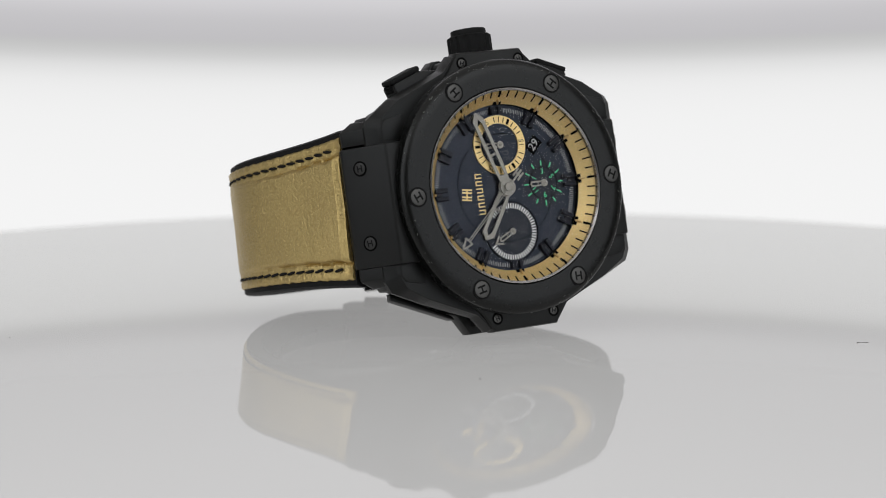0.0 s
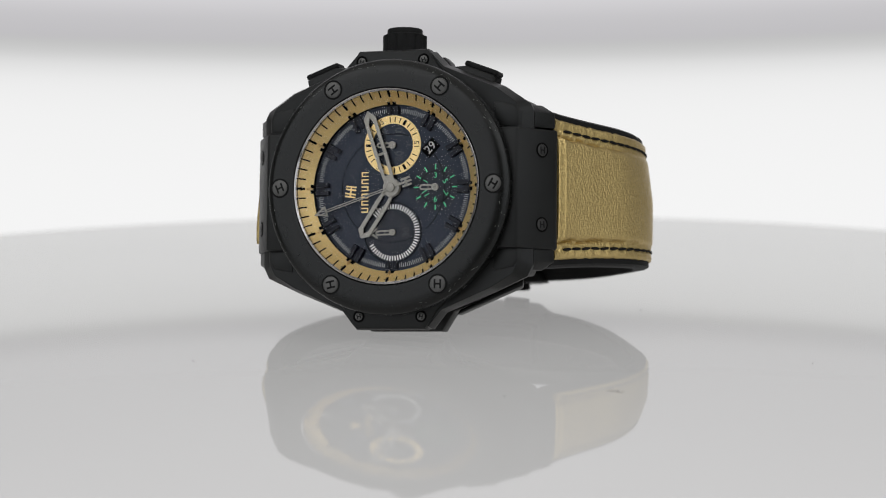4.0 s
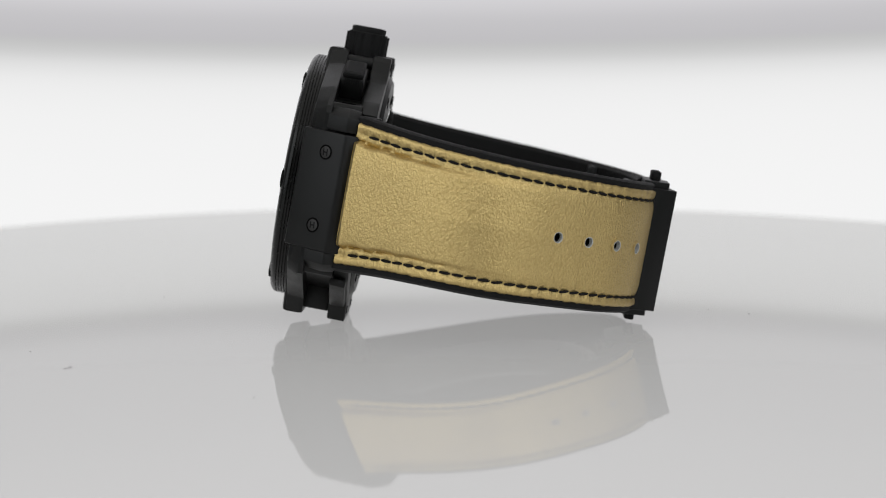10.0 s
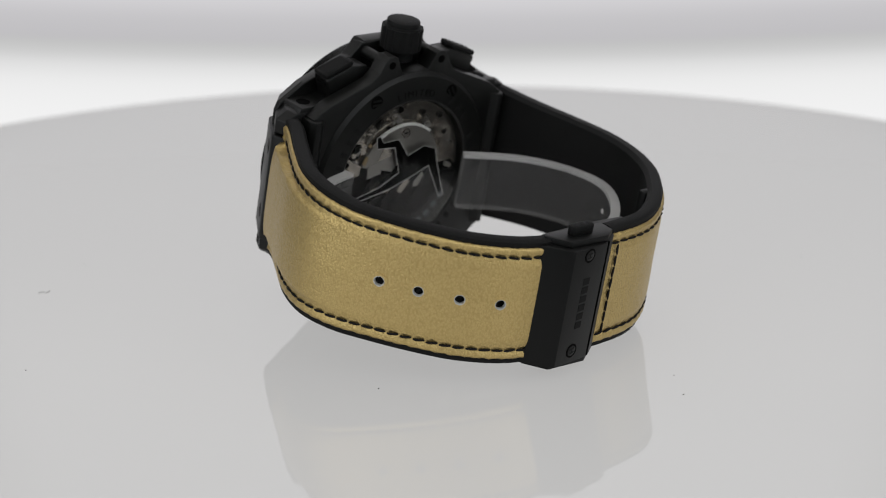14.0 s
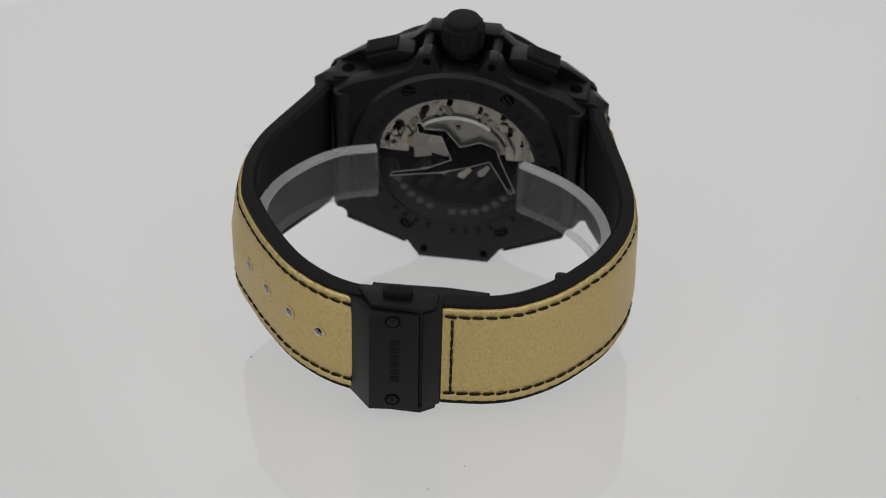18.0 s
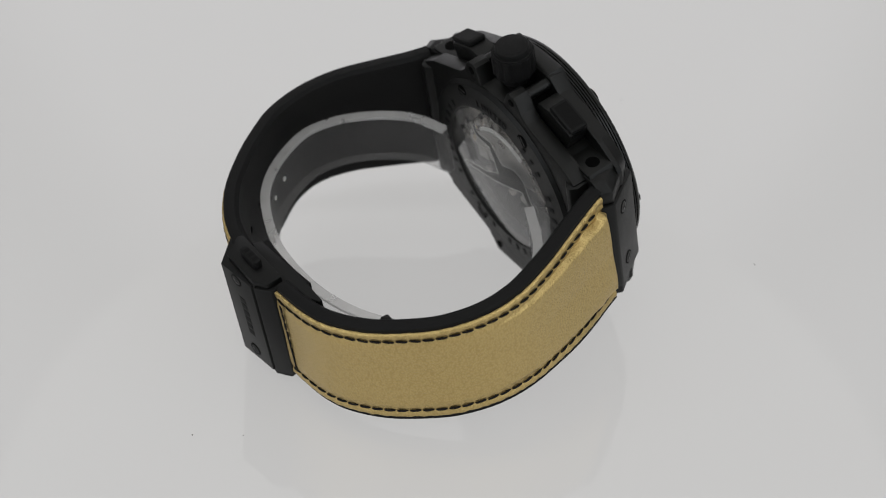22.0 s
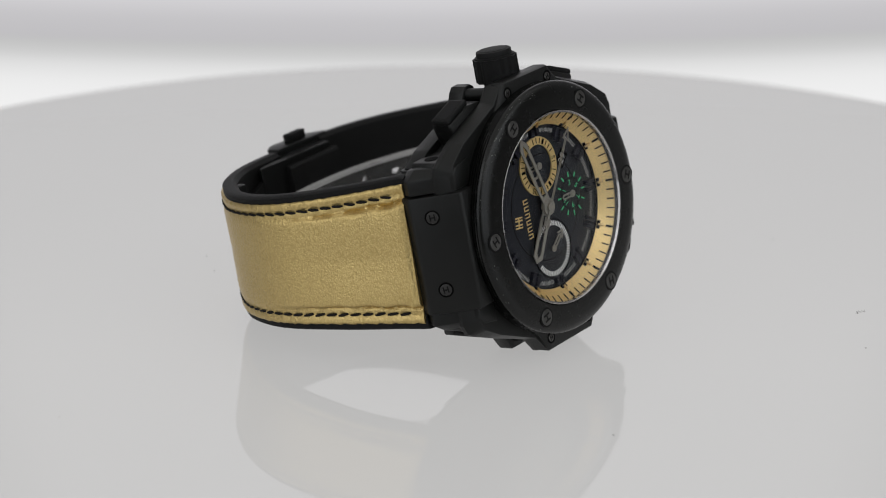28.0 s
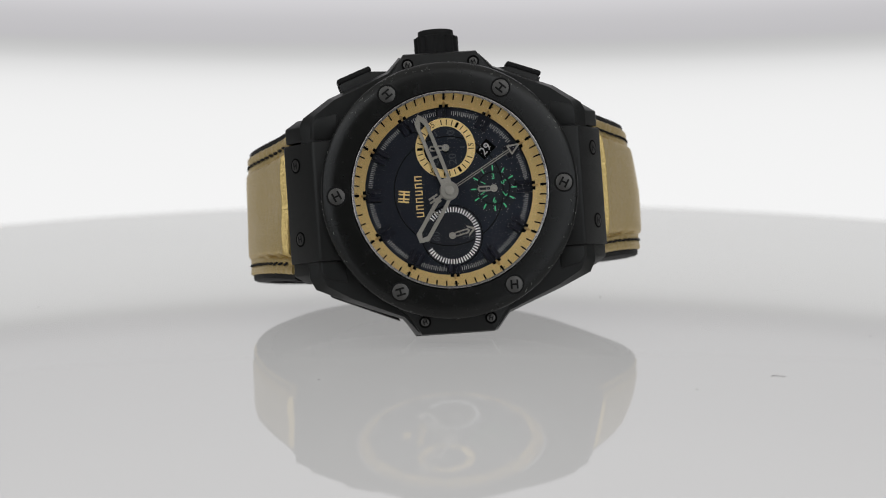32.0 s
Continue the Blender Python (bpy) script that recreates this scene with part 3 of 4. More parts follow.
    # plain dark angular emblem printed on the back crystal, with a thin pale outline
    emblem = [(14.0, -5.2), (13.6, -4.2), (6.0, -2.2), (1.0, 0.6), (3.2, 6.6), (8.0, 7.0), (8.6, 9.6), (7.6, 9.8), (6.6, 8.2), (2.4, 8.4), (-0.9, 4.2), (-5.0, 6.0), (-8.4, 4.8), (-9.4, 1.6), (-12.8, -6.6), (-11.6, -7.0), (-7.2, 1.0), (-2.7, -1.0), (3.0, -3.0)]
    part("emblem", prism(emblem, 17.36, 17.40), PIT, watch, "plain dark angular emblem on the back crystal")
    lines = []
    for (x0, z0), (x1, z1) in zip(emblem, emblem[1:] + emblem[:1]):
        long = math.hypot(x1 - x0, z1 - z0) / 2
        lines.append(moved(block(-long - 0.08, long + 0.08, -0.02, 0.02, -0.07, 0.07), Matrix.Translation(((x0 + x1) / 2, 17.42, (z0 + z1) / 2)) @ Matrix.Rotation(-math.atan2(z1 - z0, x1 - x0), 4, "Y")))
    part("emblem_edge", merged(*lines), PRINT_GREY, watch, "thin pale outline of the emblem")


def dial():
    part("dial", disc(19.0, 3.2, 3.5, 0, 96), DIAL, watch, "black dial with three counters")
    part("dial_centre", lathe([(10.65, 3.19), (10.75, 3.16), (10.85, 3.19), (10.75, 3.3)], 96), ENGRAVED, watch)
    flange = part("flange", lathe([(16.5, 3.5), (18.9, 1.1), (19.05, 1.1), (19.05, 3.6), (16.5, 3.6)], 120), GILT, watch, "gold minute flange")
    part("flange_foot", lathe([(16.5, 2.32), (16.6, 2.32), (16.6, 3.25), (16.5, 3.25)], 120), ENGRAVED, watch)
    tick = finish(block(-0.14, 0.14, -0.05, 0.06, -0.7, 0.85), "minute_tick", PIT)
    slope = 45.0
    for i in range(60):
        if i % 5:
            m = pose(0, 0, 0, 0, -6 * i, 0) @ mm(18.25, 1.71, 0, 0, 0, -slope) @ pose(0, 0, 0, 0, 90, 0)
            part("minute_tick", tick, PIT, flange, at=m)
    fine = []
    for i in range(240):
        if i % 20 not in (0, 1, 2, 3, 17, 18, 19):
            fine.append(moved(block(-0.055, 0.055, 3.12, 3.22, 14.9 if i % 2 else 15.1, 15.8), Matrix.Rotation(radians(i * 1.5), 4, "Y")))
    part("fine_ticks", merged(*fine), PRINT_GREY, watch)
    index, short = (finish(merged(block(-1.25, -0.34, 2.3, 3.3, q, 2.75, 0.12, 1), block(0.34, 1.25, 2.3, 3.3, q, 2.75, 0.12, 1), block(-0.4, 0.4, 2.8, 3.3, max(q, 1.2), 2.5)), "hour_index", INDEX) for q in (0.0, 1.1))
    lean = Matrix.Translation((0, 0.98, 4.3)) @ Matrix.Rotation(radians(45), 4, "X")
    # narrow black strip: the stud's small shadow as a solid; wider block: the inner notch
    shadow_notch = finish(moved(merged(block(-0.22, 0.22, -0.1, 0.3, 0.2, 1.7), block(-0.9, 0.9, -0.1, 0.3, -1.72, -1.05)), lean), "stud_shadow_notch", PIT)
    stud = finish(moved(block(-0.22, 0.22, -0.45, 0.1, -1.5, -0.3, 0.1, 1), lean), "hour_stud", BRASS)
    for i in range(12):
        m = pose(0, 0, 0, 0, 30 * i, 0) @ mm(0, 0, 13.4)
        one = part("hour_index", index if i % 6 else short, INDEX, watch, "charcoal applied hour block", at=m)
        part("stud_shadow_notch", shadow_notch, PIT, one)
        part("hour_stud", stud, BRASS, one)
    # counters
    up = part("minute_counter", lathe([(4.3, 3.2), (4.3, 2.9), (5.9, 2.9), (5.9, 3.2)], 72), GILT, watch, "gold ringed minute counter", at=mm(-0.1, 0, 8.5))
    for i in range(30):
        if 12 * i not in (48, 60, 72, 168, 180, 192, 288, 300, 312):
            part("counter_tick", counter_tick, PIT, up, at=pose(0, 0, 0, 0, 12 * i - 90, 0))
    low = part("seconds_counter", lathe([(5.9, 3.2), (5.9, 3.05), (6.05, 3.05), (6.05, 3.2)], 72), PIT, watch, "small seconds counter with white ticks", at=mm(0.1, 0, -8.8))
    for i in range(60):
        if not 40 < i < 52:
            part("counter_tick", second_tick, PRINT_WHITE, low, at=pose(0, 0, 0, 0, 6 * i, 0))
    part("counter_floor", disc(4.75, 3.185, 3.3, 0, 64), COUNTER, watch, at=mm(8.9, 0, 0))
    part("counter_floor", disc(6.1, 3.185, 3.3, 0, 64), COUNTER, watch, at=mm(0.1, 0, -8.8))
    hours = part("hour_counter", lathe([(3.1, 3.2), (3.1, 3.1), (3.25, 3.1), (3.25, 3.2)], 64), ENGRAVED, watch, "hour counter with green numerals", at=mm(8.9, 0, 0))
    for i in range(12):
        part("counter_tick", hour_tick, PRINT_GREEN, hours, at=pose(0, 0, 0, 0, 30 * i, 0))
    # large numerals stand towards twelve o'clock, those on the rings point outwards
    for text, size, x, z, m in (("10", 2.2, 1.25, 10.95, PRINT_BLUE), ("20", 2.2, 1.25, 6.3, PRINT_BLUE), ("30", 2.0, 2.9, -8.8, PRINT_BLUE), ("60", 2.0, -3.0, -8.8, PRINT_BLUE)):
        part("numeral", lettering(text, size), m, watch, at=mm(x, 3.15, z, 0, -90, 0))
    for text, clock, turn in (("05", 60, 60), ("15", 180, 0), ("25", 300, 300)):
        a = radians(clock - 90)
        part("numeral", lettering(text, 1.55), PIT, watch, at=mm(-0.1 + 5.1 * math.sin(a), 2.86, 8.5 + 5.1 * math.cos(a), 0, turn - 90, 0))
    for clock in (60, 180, 300):
        part("counter_mark", block(-0.12, 0.12, 3.12, 3.18, 2.9, 3.9), PRINT_BLUE, watch, at=mm(-0.1, 0, 8.5, 0, clock - 90, 0))
    for clock in (90, 210, 330):
        part("counter_bar", block(-0.26, 0.26, 2.8, 2.92, 4.5, 5.6), PIT, up, at=pose(0, 0, 0, 0, clock - 60, 0))
    for k, text in enumerate(("1", "3", "5", "7", "9", "11")):
        a = radians(-60 + 60 * k)
        part("numeral", lettering(text, 1.55), PRINT_GREEN, watch, at=mm(8.9 + 2.3 * math.sin(a), 3.12, 2.3 * math.cos(a), 0, -60 + 60 * k, 0))
    part("date_window", block(-1.7, 1.7, 3.1, 3.2, -1.25, 1.25), PIT, watch, at=mm(7.8, 0, 7.8, 0, -45, 0))
    part("date_numeral", lettering("29", 2.35), PRINT_GREY, watch, at=mm(7.8, 3.05, 7.8, 0, -45, 0))
    hollow = finish(merged(block(-0.72, 0.72, 3.08, 3.18, -0.48, -0.25), block(-0.72, 0.72, 3.08, 3.18, 0.25, 0.48), block(-0.72, -0.5, 3.08, 3.18, -0.3, 0.3)), "maker_name", GILT)
    for k in range(6):
        part("maker_name", hollow, GILT, watch, "plain gold bracket in place of a letter", at=mm(-5.9, 0, -4.3 + 1.42 * k) @ (pose(0, 0, 0) if k % 3 else pose(0, 0, 0, 0, 180, 0)))
    strokes = [block(-1.1, 1.1, 3.08, 3.18, q - 0.15, q + 0.15) for q in (-1.0, -0.42, 0.42, 1.0)] + [block(-0.14, 0.14, 3.08, 3.18, -0.9, 0.9)]
    part("maker_mark", merged(*strokes), GILT, watch, "plain gold mark of parallel strokes", at=mm(-8.9, 0, -0.6, 0, 8, 0))
    for k in range(12):
        m = pose(0, 0, 0, 0, -90 + 30 * k, 0) @ mm(0, 1.45, 18.35, -slope, 0, 0)
        part("flange_numeral", lettering("%02d" % (5 * k or 60), 1.0, 0.015), PIT, flange, at=m)
    part("crystal_ring", lathe([(18.82, 0.9), (18.82, 0.16), (19.2, -0.13), (19.26, -0.1), (19.26, 0.9)], 120), RIM, watch, "thin polished ring round the crystal")
    part("crystal", disc(18.80, -0.30, 0.6, 0.1, 120), GLASS, watch, "clear flat sapphire crystal").visible_shadow = False


def baton(length, tail, wide, thick):
    """A skeleton pointer along +z in the x, z plane, pivoted at the origin."""
    w = wide
    outer = [(-w * 0.8, 0.6), (-w, length * 0.3), (-w, length * 0.9), (0, length), (w, length * 0.9), (w, length * 0.3), (w * 0.8, 0.6)]
    inner = [(-w * 0.42, length * 0.16), (-w * 0.45, length * 0.42), (-w * 0.45, length * 0.83), (0, length * 0.91), (w * 0.45, length * 0.83), (w * 0.45, length * 0.42), (w * 0.42, length * 0.16)]
    bm = bmesh.new()
    layers = []
    for y in (-thick, thick):
        layers.append(([bm.verts.new((x, y, z)) for x, z in outer], [bm.verts.new((x, y, z)) for x, z in inner]))
    n = len(outer)
    for i in range(n):
        j = (i + 1) % n
        for (o, q) in layers:
            bm.faces.new((o[i], o[j], q[j], q[i]))
        (o0, q0), (o1, q1) = layers
        bm.faces.new((o0[i], o0[j], o1[j], o1[i]))
        bm.faces.new((q0[i], q0[j], q1[j], q1[i]))
    return merged(bm, lathe([(wide * 0.5, -thick), (wide * 0.55, -thick - 0.12), (wide * 1.3, -thick - 0.12), (wide * 1.35, thick), (wide * 0.5, thick)], 28), disc(wide * 0.4, -thick - 0.2, thick, 0.1, 20), block(-wide * 0.35, wide * 0.35, -thick, thick, -tail, 0.3), block(-w * 0.5, w * 0.5, -thick, thick, length * 0.42, length * 0.45))


def pointers():
    hour = part("hour_hand", baton(11.8, 0.5, 1.4, 0.12), POINTER, watch, "grey skeleton hour pointer", at=mm(0, 2.55, 0, 0, 213.0, 0))
    minute = part("minute_hand", baton(16.2, 0.5, 1.3, 0.12), POINTER, watch, "grey skeleton minute pointer", at=mm(0, 2.2, 0, 0, -18.8, 0))
    sweep = merged(block(-0.28, -0.12, -0.07, 0.07, 0, 14.5), block(0.12, 0.28, -0.07, 0.07, 0, 14.5), disc(0.9, -0.25, 0.1, 0.1, 24), block(-0.2, 0.2, -0.07, 0.07, -4.6, 0),
                   prism([(-1.1, 14.2), (0, 17.0), (1.1, 14.2), (0.7, 14.4), (0, 16.1), (-0.7, 14.4)], -0.07, 0.07), block(-1.0, 1.0, -0.07, 0.07, 14.2, 14.5),
                   block(-0.9, -0.5, -0.07, 0.07, -4.4, -2.4), block(0.5, 0.9, -0.07, 0.07, -4.4, -2.4), block(-0.9, 0.9, -0.07, 0.07, -3.6, -3.2))
    second = part("second_hand", sweep, POINTER, watch, "thin grey sweep seconds pointer", at=mm(0, 1.75, 0))
    small = part("small_second_hand", merged(baton(3.6, 0.6, 0.5, 0.08), prism([(-1.15, 3.1), (0, 4.9), (1.15, 3.1), (0.7, 3.2), (0, 4.2), (-0.7, 3.2)], -0.08, 0.08)), POINTER, watch, "small grey seconds pointer", at=mm(0.1, 2.8, -8.8))
    part("counter_hand", merged(baton(3.3, 0.6, 0.55, 0.08)), POINTER, watch, at=mm(-0.1, 2.75, 8.5, 0, -90, 0))
    part("counter_hand", merged(baton(3.3, 0.6, 0.55, 0.08)), POINTER, watch, at=mm(8.9, 2.8, 0, 0, -90, 0))
    return second, small


counter_tick = finish(block(-0.09, 0.09, 2.82, 2.92, 4.55, 5.6), "counter_tick", PIT)
second_tick = finish(block(-0.125, 0.125, 3.06, 3.16, 4.65, 5.6), "counter_tick", PRINT_WHITE)
hour_tick = finish(block(-0.12, 0.12, 3.06, 3.16, 3.5, 4.5), "counter_tick", PRINT_GREEN)


# strap: its outer faces run along these lines in x, y; the twelve o'clock side is mirrored
TO_SIX = [(27.0, 6.0), (29.8, 10.0), (31.3, 15.0), (35.6, 22.5), (40.6, 31.5), (42.9, 40.0), (41.5, 48.0), (36.9, 55.5), (32.2, 61.7), (26.7, 67.6), (20.1, 72.0), (14.0, 74.2), (7.0, 75.2), (0.0, 75.4), (-6.0, 75.0)]
TO_TWELVE = [(27.0, 6.0), (29.8, 10.0), (31.0, 15.0), (33.6, 22.5), (37.0, 31.5), (39.2, 40.0), (38.9, 48.0), (36.0, 56.0), (31.6, 62.2), (26.2, 67.8), (19.8, 72.0), (14.0, 74.0), (7.0, 74.8), (0.0, 75.0), (-6.0, 74.6)]


def spline(points, steps):
    out = []
    pts = [Vector(p) for p in points]
    pts = [2 * pts[0] - pts[1]] + pts + [2 * pts[-1] - pts[-2]]
    for i in range(1, len(pts) - 2):
        for k in range(steps):
            t = k / steps
            p0, p1, p2, p3 = pts[i - 1:i + 3]
            out.append(0.5 * (2 * p1 + (p2 - p0) * t + (2 * p0 - 5 * p1 + 4 * p2 - p3) * t * t + (3 * p1 - p0 - 3 * p2 + p3) * t ** 3))
    out.append(pts[-2])
    return out


def along(points):
    """Points, outward normals and length so far of a line in x, y."""
    n = len(points)
    run, rows = 0.0, []
    for i, p in enumerate(points):
        d = (points[min(i + 1, n - 1)] - points[max(i - 1, 0)]).normalized()
        if i:
            run += (p - points[i - 1]).length
        rows.append((p, Vector((d.y, -d.x)), run))
    return rows


def half_width(s, total):
    return 11.9 + 2.05 * math.exp(-max(0, s - 9.5) / 17)


def droop(y):
    return -1.2 * (max(0, y) / 75) ** 2


def flare(side, y, z):
    """How far the strap leans out at its edges: in at the top towards six, out at the bottom towards twelve."""
    if side > 0:
        return -1.7 * max(0, z / 13) * math.exp(-((y - 42) / 11.5) ** 2)
    return 1.5 * max(0, -z / 14) * math.exp(-((y - 24) / 11) ** 2) + 0.5 * max(0, -z / 14) - 0.3 * max(0, z / 13) * math.exp(-((y - 42) / 14) ** 2)


def band(rows, side, section, total, start, stop):
    """Sweeps section(s) -> list of (z, outward) round a strap."""
    bm = bmesh.new()
    rings = []
    for p, n, s in rows:
        if start <= s <= stop:
            rings.append([bm.verts.new((side * (p.x + n.x * (o + flare(side, p.y, z))), p.y + n.y * (o + flare(side, p.y, z)), z + droop(p.y))) for z, o in section(s)])
    for a, b in zip(rings, rings[1:]):
        m = len(a)
        for k in range(m):
            bm.faces.new((a[k], a[(k + 1) % m], b[(k + 1) % m], b[k]))
    bm.faces.new(rings[0])
    bm.faces.new(rings[-1][::-1])
    return bm


def strap():
    lines = {1: along(spline(TO_SIX, 30)), -1: along(spline(TO_TWELVE, 30))}

    def at_x(line, x):
        return min((r for r in line if r[0].y > 60), key=lambda r: abs(r[0].x - x))[2]

    total = 120.0
    # a waxed thread: thick in its middle, drawn in at both holes
    sizes = [(-1.17, 0.07), (-1.08, 0.18), (-0.6, 0.265), (0, 0.285), (0.6, 0.265), (1.08, 0.18), (1.17, 0.07)]
    thread = bmesh.new()
    rings = [[thread.verts.new((w * math.cos(k * math.pi / 4), 0.1 - 0.6 * w + 0.75 * w * math.sin(k * math.pi / 4), z)) for k in range(8)] for z, w in sizes]
    for a, b in zip(rings, rings[1:]):
        for k in range(8):
            thread.faces.new((a[k], a[(k + 1) % 8], b[(k + 1) % 8], b[k]))
    thread.faces.new(rings[0])
    thread.faces.new(rings[-1][::-1])
    stitch = finish(thread, "stitch", THREAD)
    rng = random.Random(3)

    def rubber(s):
        w = half_width(s, total) + 1.4
        fine = [-2.4 + 0.25 * k for k in range(15)]
        return [(-w, -1.2), (-w + 0.4, -0.55)] + [(z, -0.55) for z in fine] + [(w - 0.4, -0.55), (w, -1.2), (w, -2.9), (w - 0.8, -3.7)] + [(z, -3.7) for z in fine[::-1]] + [(-w - 0.2, -3.7), (-w - 0.3, -2.9)]

    def leather(s):
        w = half_width(s, total)
        fade = max(0, 1 - max(0, s - 12) / 34)
        start = min(1, max(0.35, (s - 8.2) / 1.2))
        puff = 1.9 * fade ** 1.15 * start
        wob = 0.035 * math.sin(s * 1.7) + 0.03 * math.sin(s * 4.1 + 1) + 0.02 * math.sin(s * 9.3)
        inner = w - 3.1 - 0.5 * fade + 0.16 * fade * math.sin(s * 0.9)
        out = []
        for k in range(-34, 35):
            u = k / 34
            a = abs(u) * w
            rise = min(1, max(0, (inner - a) / (0.55 + 0.5 * (1 - fade))))
            rise = rise * (2 - rise)
            crown = 1 - 0.3 * (a / inner) ** 4 if a < inner else 0
            stitched = math.cos((s - 12.3) * 2 * math.pi / 2.6)
            seam = (-0.3 - 0.08 * stitched) * math.exp(-((a - (w - 1.95)) / 0.55) ** 2) - 0.025 * stitched * math.exp(-((a - (w - 0.9)) / 0.8) ** 2)
            gutter = -0.5 * fade * math.exp(-((a - inner - 0.15) / 0.38) ** 2)
            pucker = 0.55 * (0.24 * noise.noise((s * 0.9, a * 0.8, u * 2)) + 0.22 * noise.noise((s * 2.6, a * 1.6, 5 + u))) * (0.25 + fade) * math.exp(-((a - (w - 2.4)) / 0.9) ** 2)
            o = (-0.35 if abs(k) == 34 else 0) + seam + gutter + pucker + (0.15 + puff) * rise * crown
            out.append((u * w + (wob - 0.045 * stitched if abs(k) > 32 else 0) * (1 if u > 0 else -1), o))
        return out + [(w - 0.1, -1.0), (-w + 0.1, -1.0)]

    HOLES = ((36.6, 55.4, -0.4), (32.2, 61.7, -0.6), (26.7, 67.6, -0.7), (20.1, 72.0, -1.0))

    def pierced(bm, line):
        """Opens the band where the buckle holes go through it."""
        for x, y, z in HOLES:
            p, n, _ = min(line, key=lambda r: (r[0] - Vector((x, y))).length)
            mid, axis = Vector((p.x, p.y, z)), Vector((n.x, n.y, 0))
            gone = []
            for f in bm.faces:
                d = f.calc_center_median() - mid
                deep = d.dot(axis)
                if -5 < deep < 1.5 and (d - axis * deep).length < 1.05:
                    gone.append(f)
            bmesh.ops.delete(bm, geom=gone, context="FACES")
        return bm

    for side in (1, -1):
        line = lines[side]
        stop = at_x(line, 10.4) if side > 0 else at_x(line, 4.5)
        inner, outer = band(line, side, rubber, total, 8, stop + (1 if side > 0 else 0)), band(line, side, leather, total, 8.4, stop)
        if side > 0:
            inner, outer = pierced(inner, line), pierced(outer, line)
        part("strap_lining", inner, RUBBER, watch, "black rubber strap lining", sharp=40)
        skin = part("strap", outer, GOLD, watch, "gold grained leather strap with black stitching", sharp=60)
        s_at = 12.3
        while s_at < stop - (1.0 if side > 0 else 1.4):
            k = next(i for i, r in enumerate(line) if r[2] > s_at)
            share = (s_at - line[k - 1][2]) / (line[k][2] - line[k - 1][2])
            p, n = line[k - 1][0].lerp(line[k][0], share), line[k - 1][1].lerp(line[k][1], share)
            w = half_width(s_at, total) - 1.98
            turn = math.degrees(math.atan2(n.y, side * n.x))
            for z in (w, -w):
                lift = flare(side, p.y, z) - 0.12
                m = mm(side * (p.x + n.x * lift), p.y + n.y * lift, z + droop(p.y), 0, 0, turn + 90) @ pose(0, 0, 0, 0, 90, 0)
                part("stitch", stitch, THREAD, skin, at=m @ pose(0, 0, 0, 0, (5 if z > 0 else -5) + rng.uniform(-4, 4), 0))
            s_at += 2.6
        if side < 0:
            p, n, _ = min(line, key=lambda r: abs(r[2] - (stop - 2.0)))
            for k in range(8):
                part("stitch", stitch, THREAD, skin, at=mm(side * p.x, p.y + 0.5, -8.7 + 2.48 * k + droop(p.y), 0, rng.uniform(-4, 4), 0))
        else:
            wall = finish(lathe([(1.0, 0.05), (1.0, 3.85), (1.6, 3.85), (1.6, 3.7), (1.06, 3.7), (1.06, 0.05)], 24), "hole_wall", RUBBER)
            lip = finish(lathe([(0.97, 0.9), (0.97, -0.02), (1.12, -0.06), (1.12, 0.9)], 24), "hole_rim", PRINT_GREY)
            collar = finish(lathe([(1.12, -0.05), (1.65, -0.02), (1.65, 0.3), (1.12, 0.3)], 24), "hole_collar", GOLD)
            for x, y, z in HOLES:
                p, n, _ = min(line, key=lambda r: (r[0] - Vector((x, y))).length)
                m = mm(p.x + n.x * 0.2, p.y + n.y * 0.2, z, 0, 0, math.degrees(math.atan2(n.y, n.x)) + 90)
                hole = part("strap_hole", wall, RUBBER, skin, at=m)
                part("hole_rim", lip, PRINT_GREY, hole)
                part("hole_collar", collar, GOLD, hole)

    # inside the buckle the tail of the strap and the folding blade run on under the other side
    def tail(s):
        w = 10.6
        return [(-w, -4.8), (w, -4.8), (w, -7.2), (w - 0.6, -7.6), (-w + 0.6, -7.6), (-w, -7.2)]

    first, last = at_x(lines[-1], 25), at_x(lines[-1], -1)

    def blade(s):
        wide = 6.0 + 4.6 * min(1.0, 1.5 * (s - first) / (last - first))
        deep = 0.7 + 0.9 * min(1.0, (s - first) / (last - first))
        return [(-wide, -3.9), (wide, -3.9), (wide, -3.9 - deep), (-wide, -3.9 - deep)]
    part("strap_tail", band(lines[1], 1, tail, total, at_x(lines[1], 11), 200), RUBBER, watch)
    part("clasp_blade", band(lines[-1], -1, blade, total, first, last), BLACKMETAL, watch, "black curved folding blade")


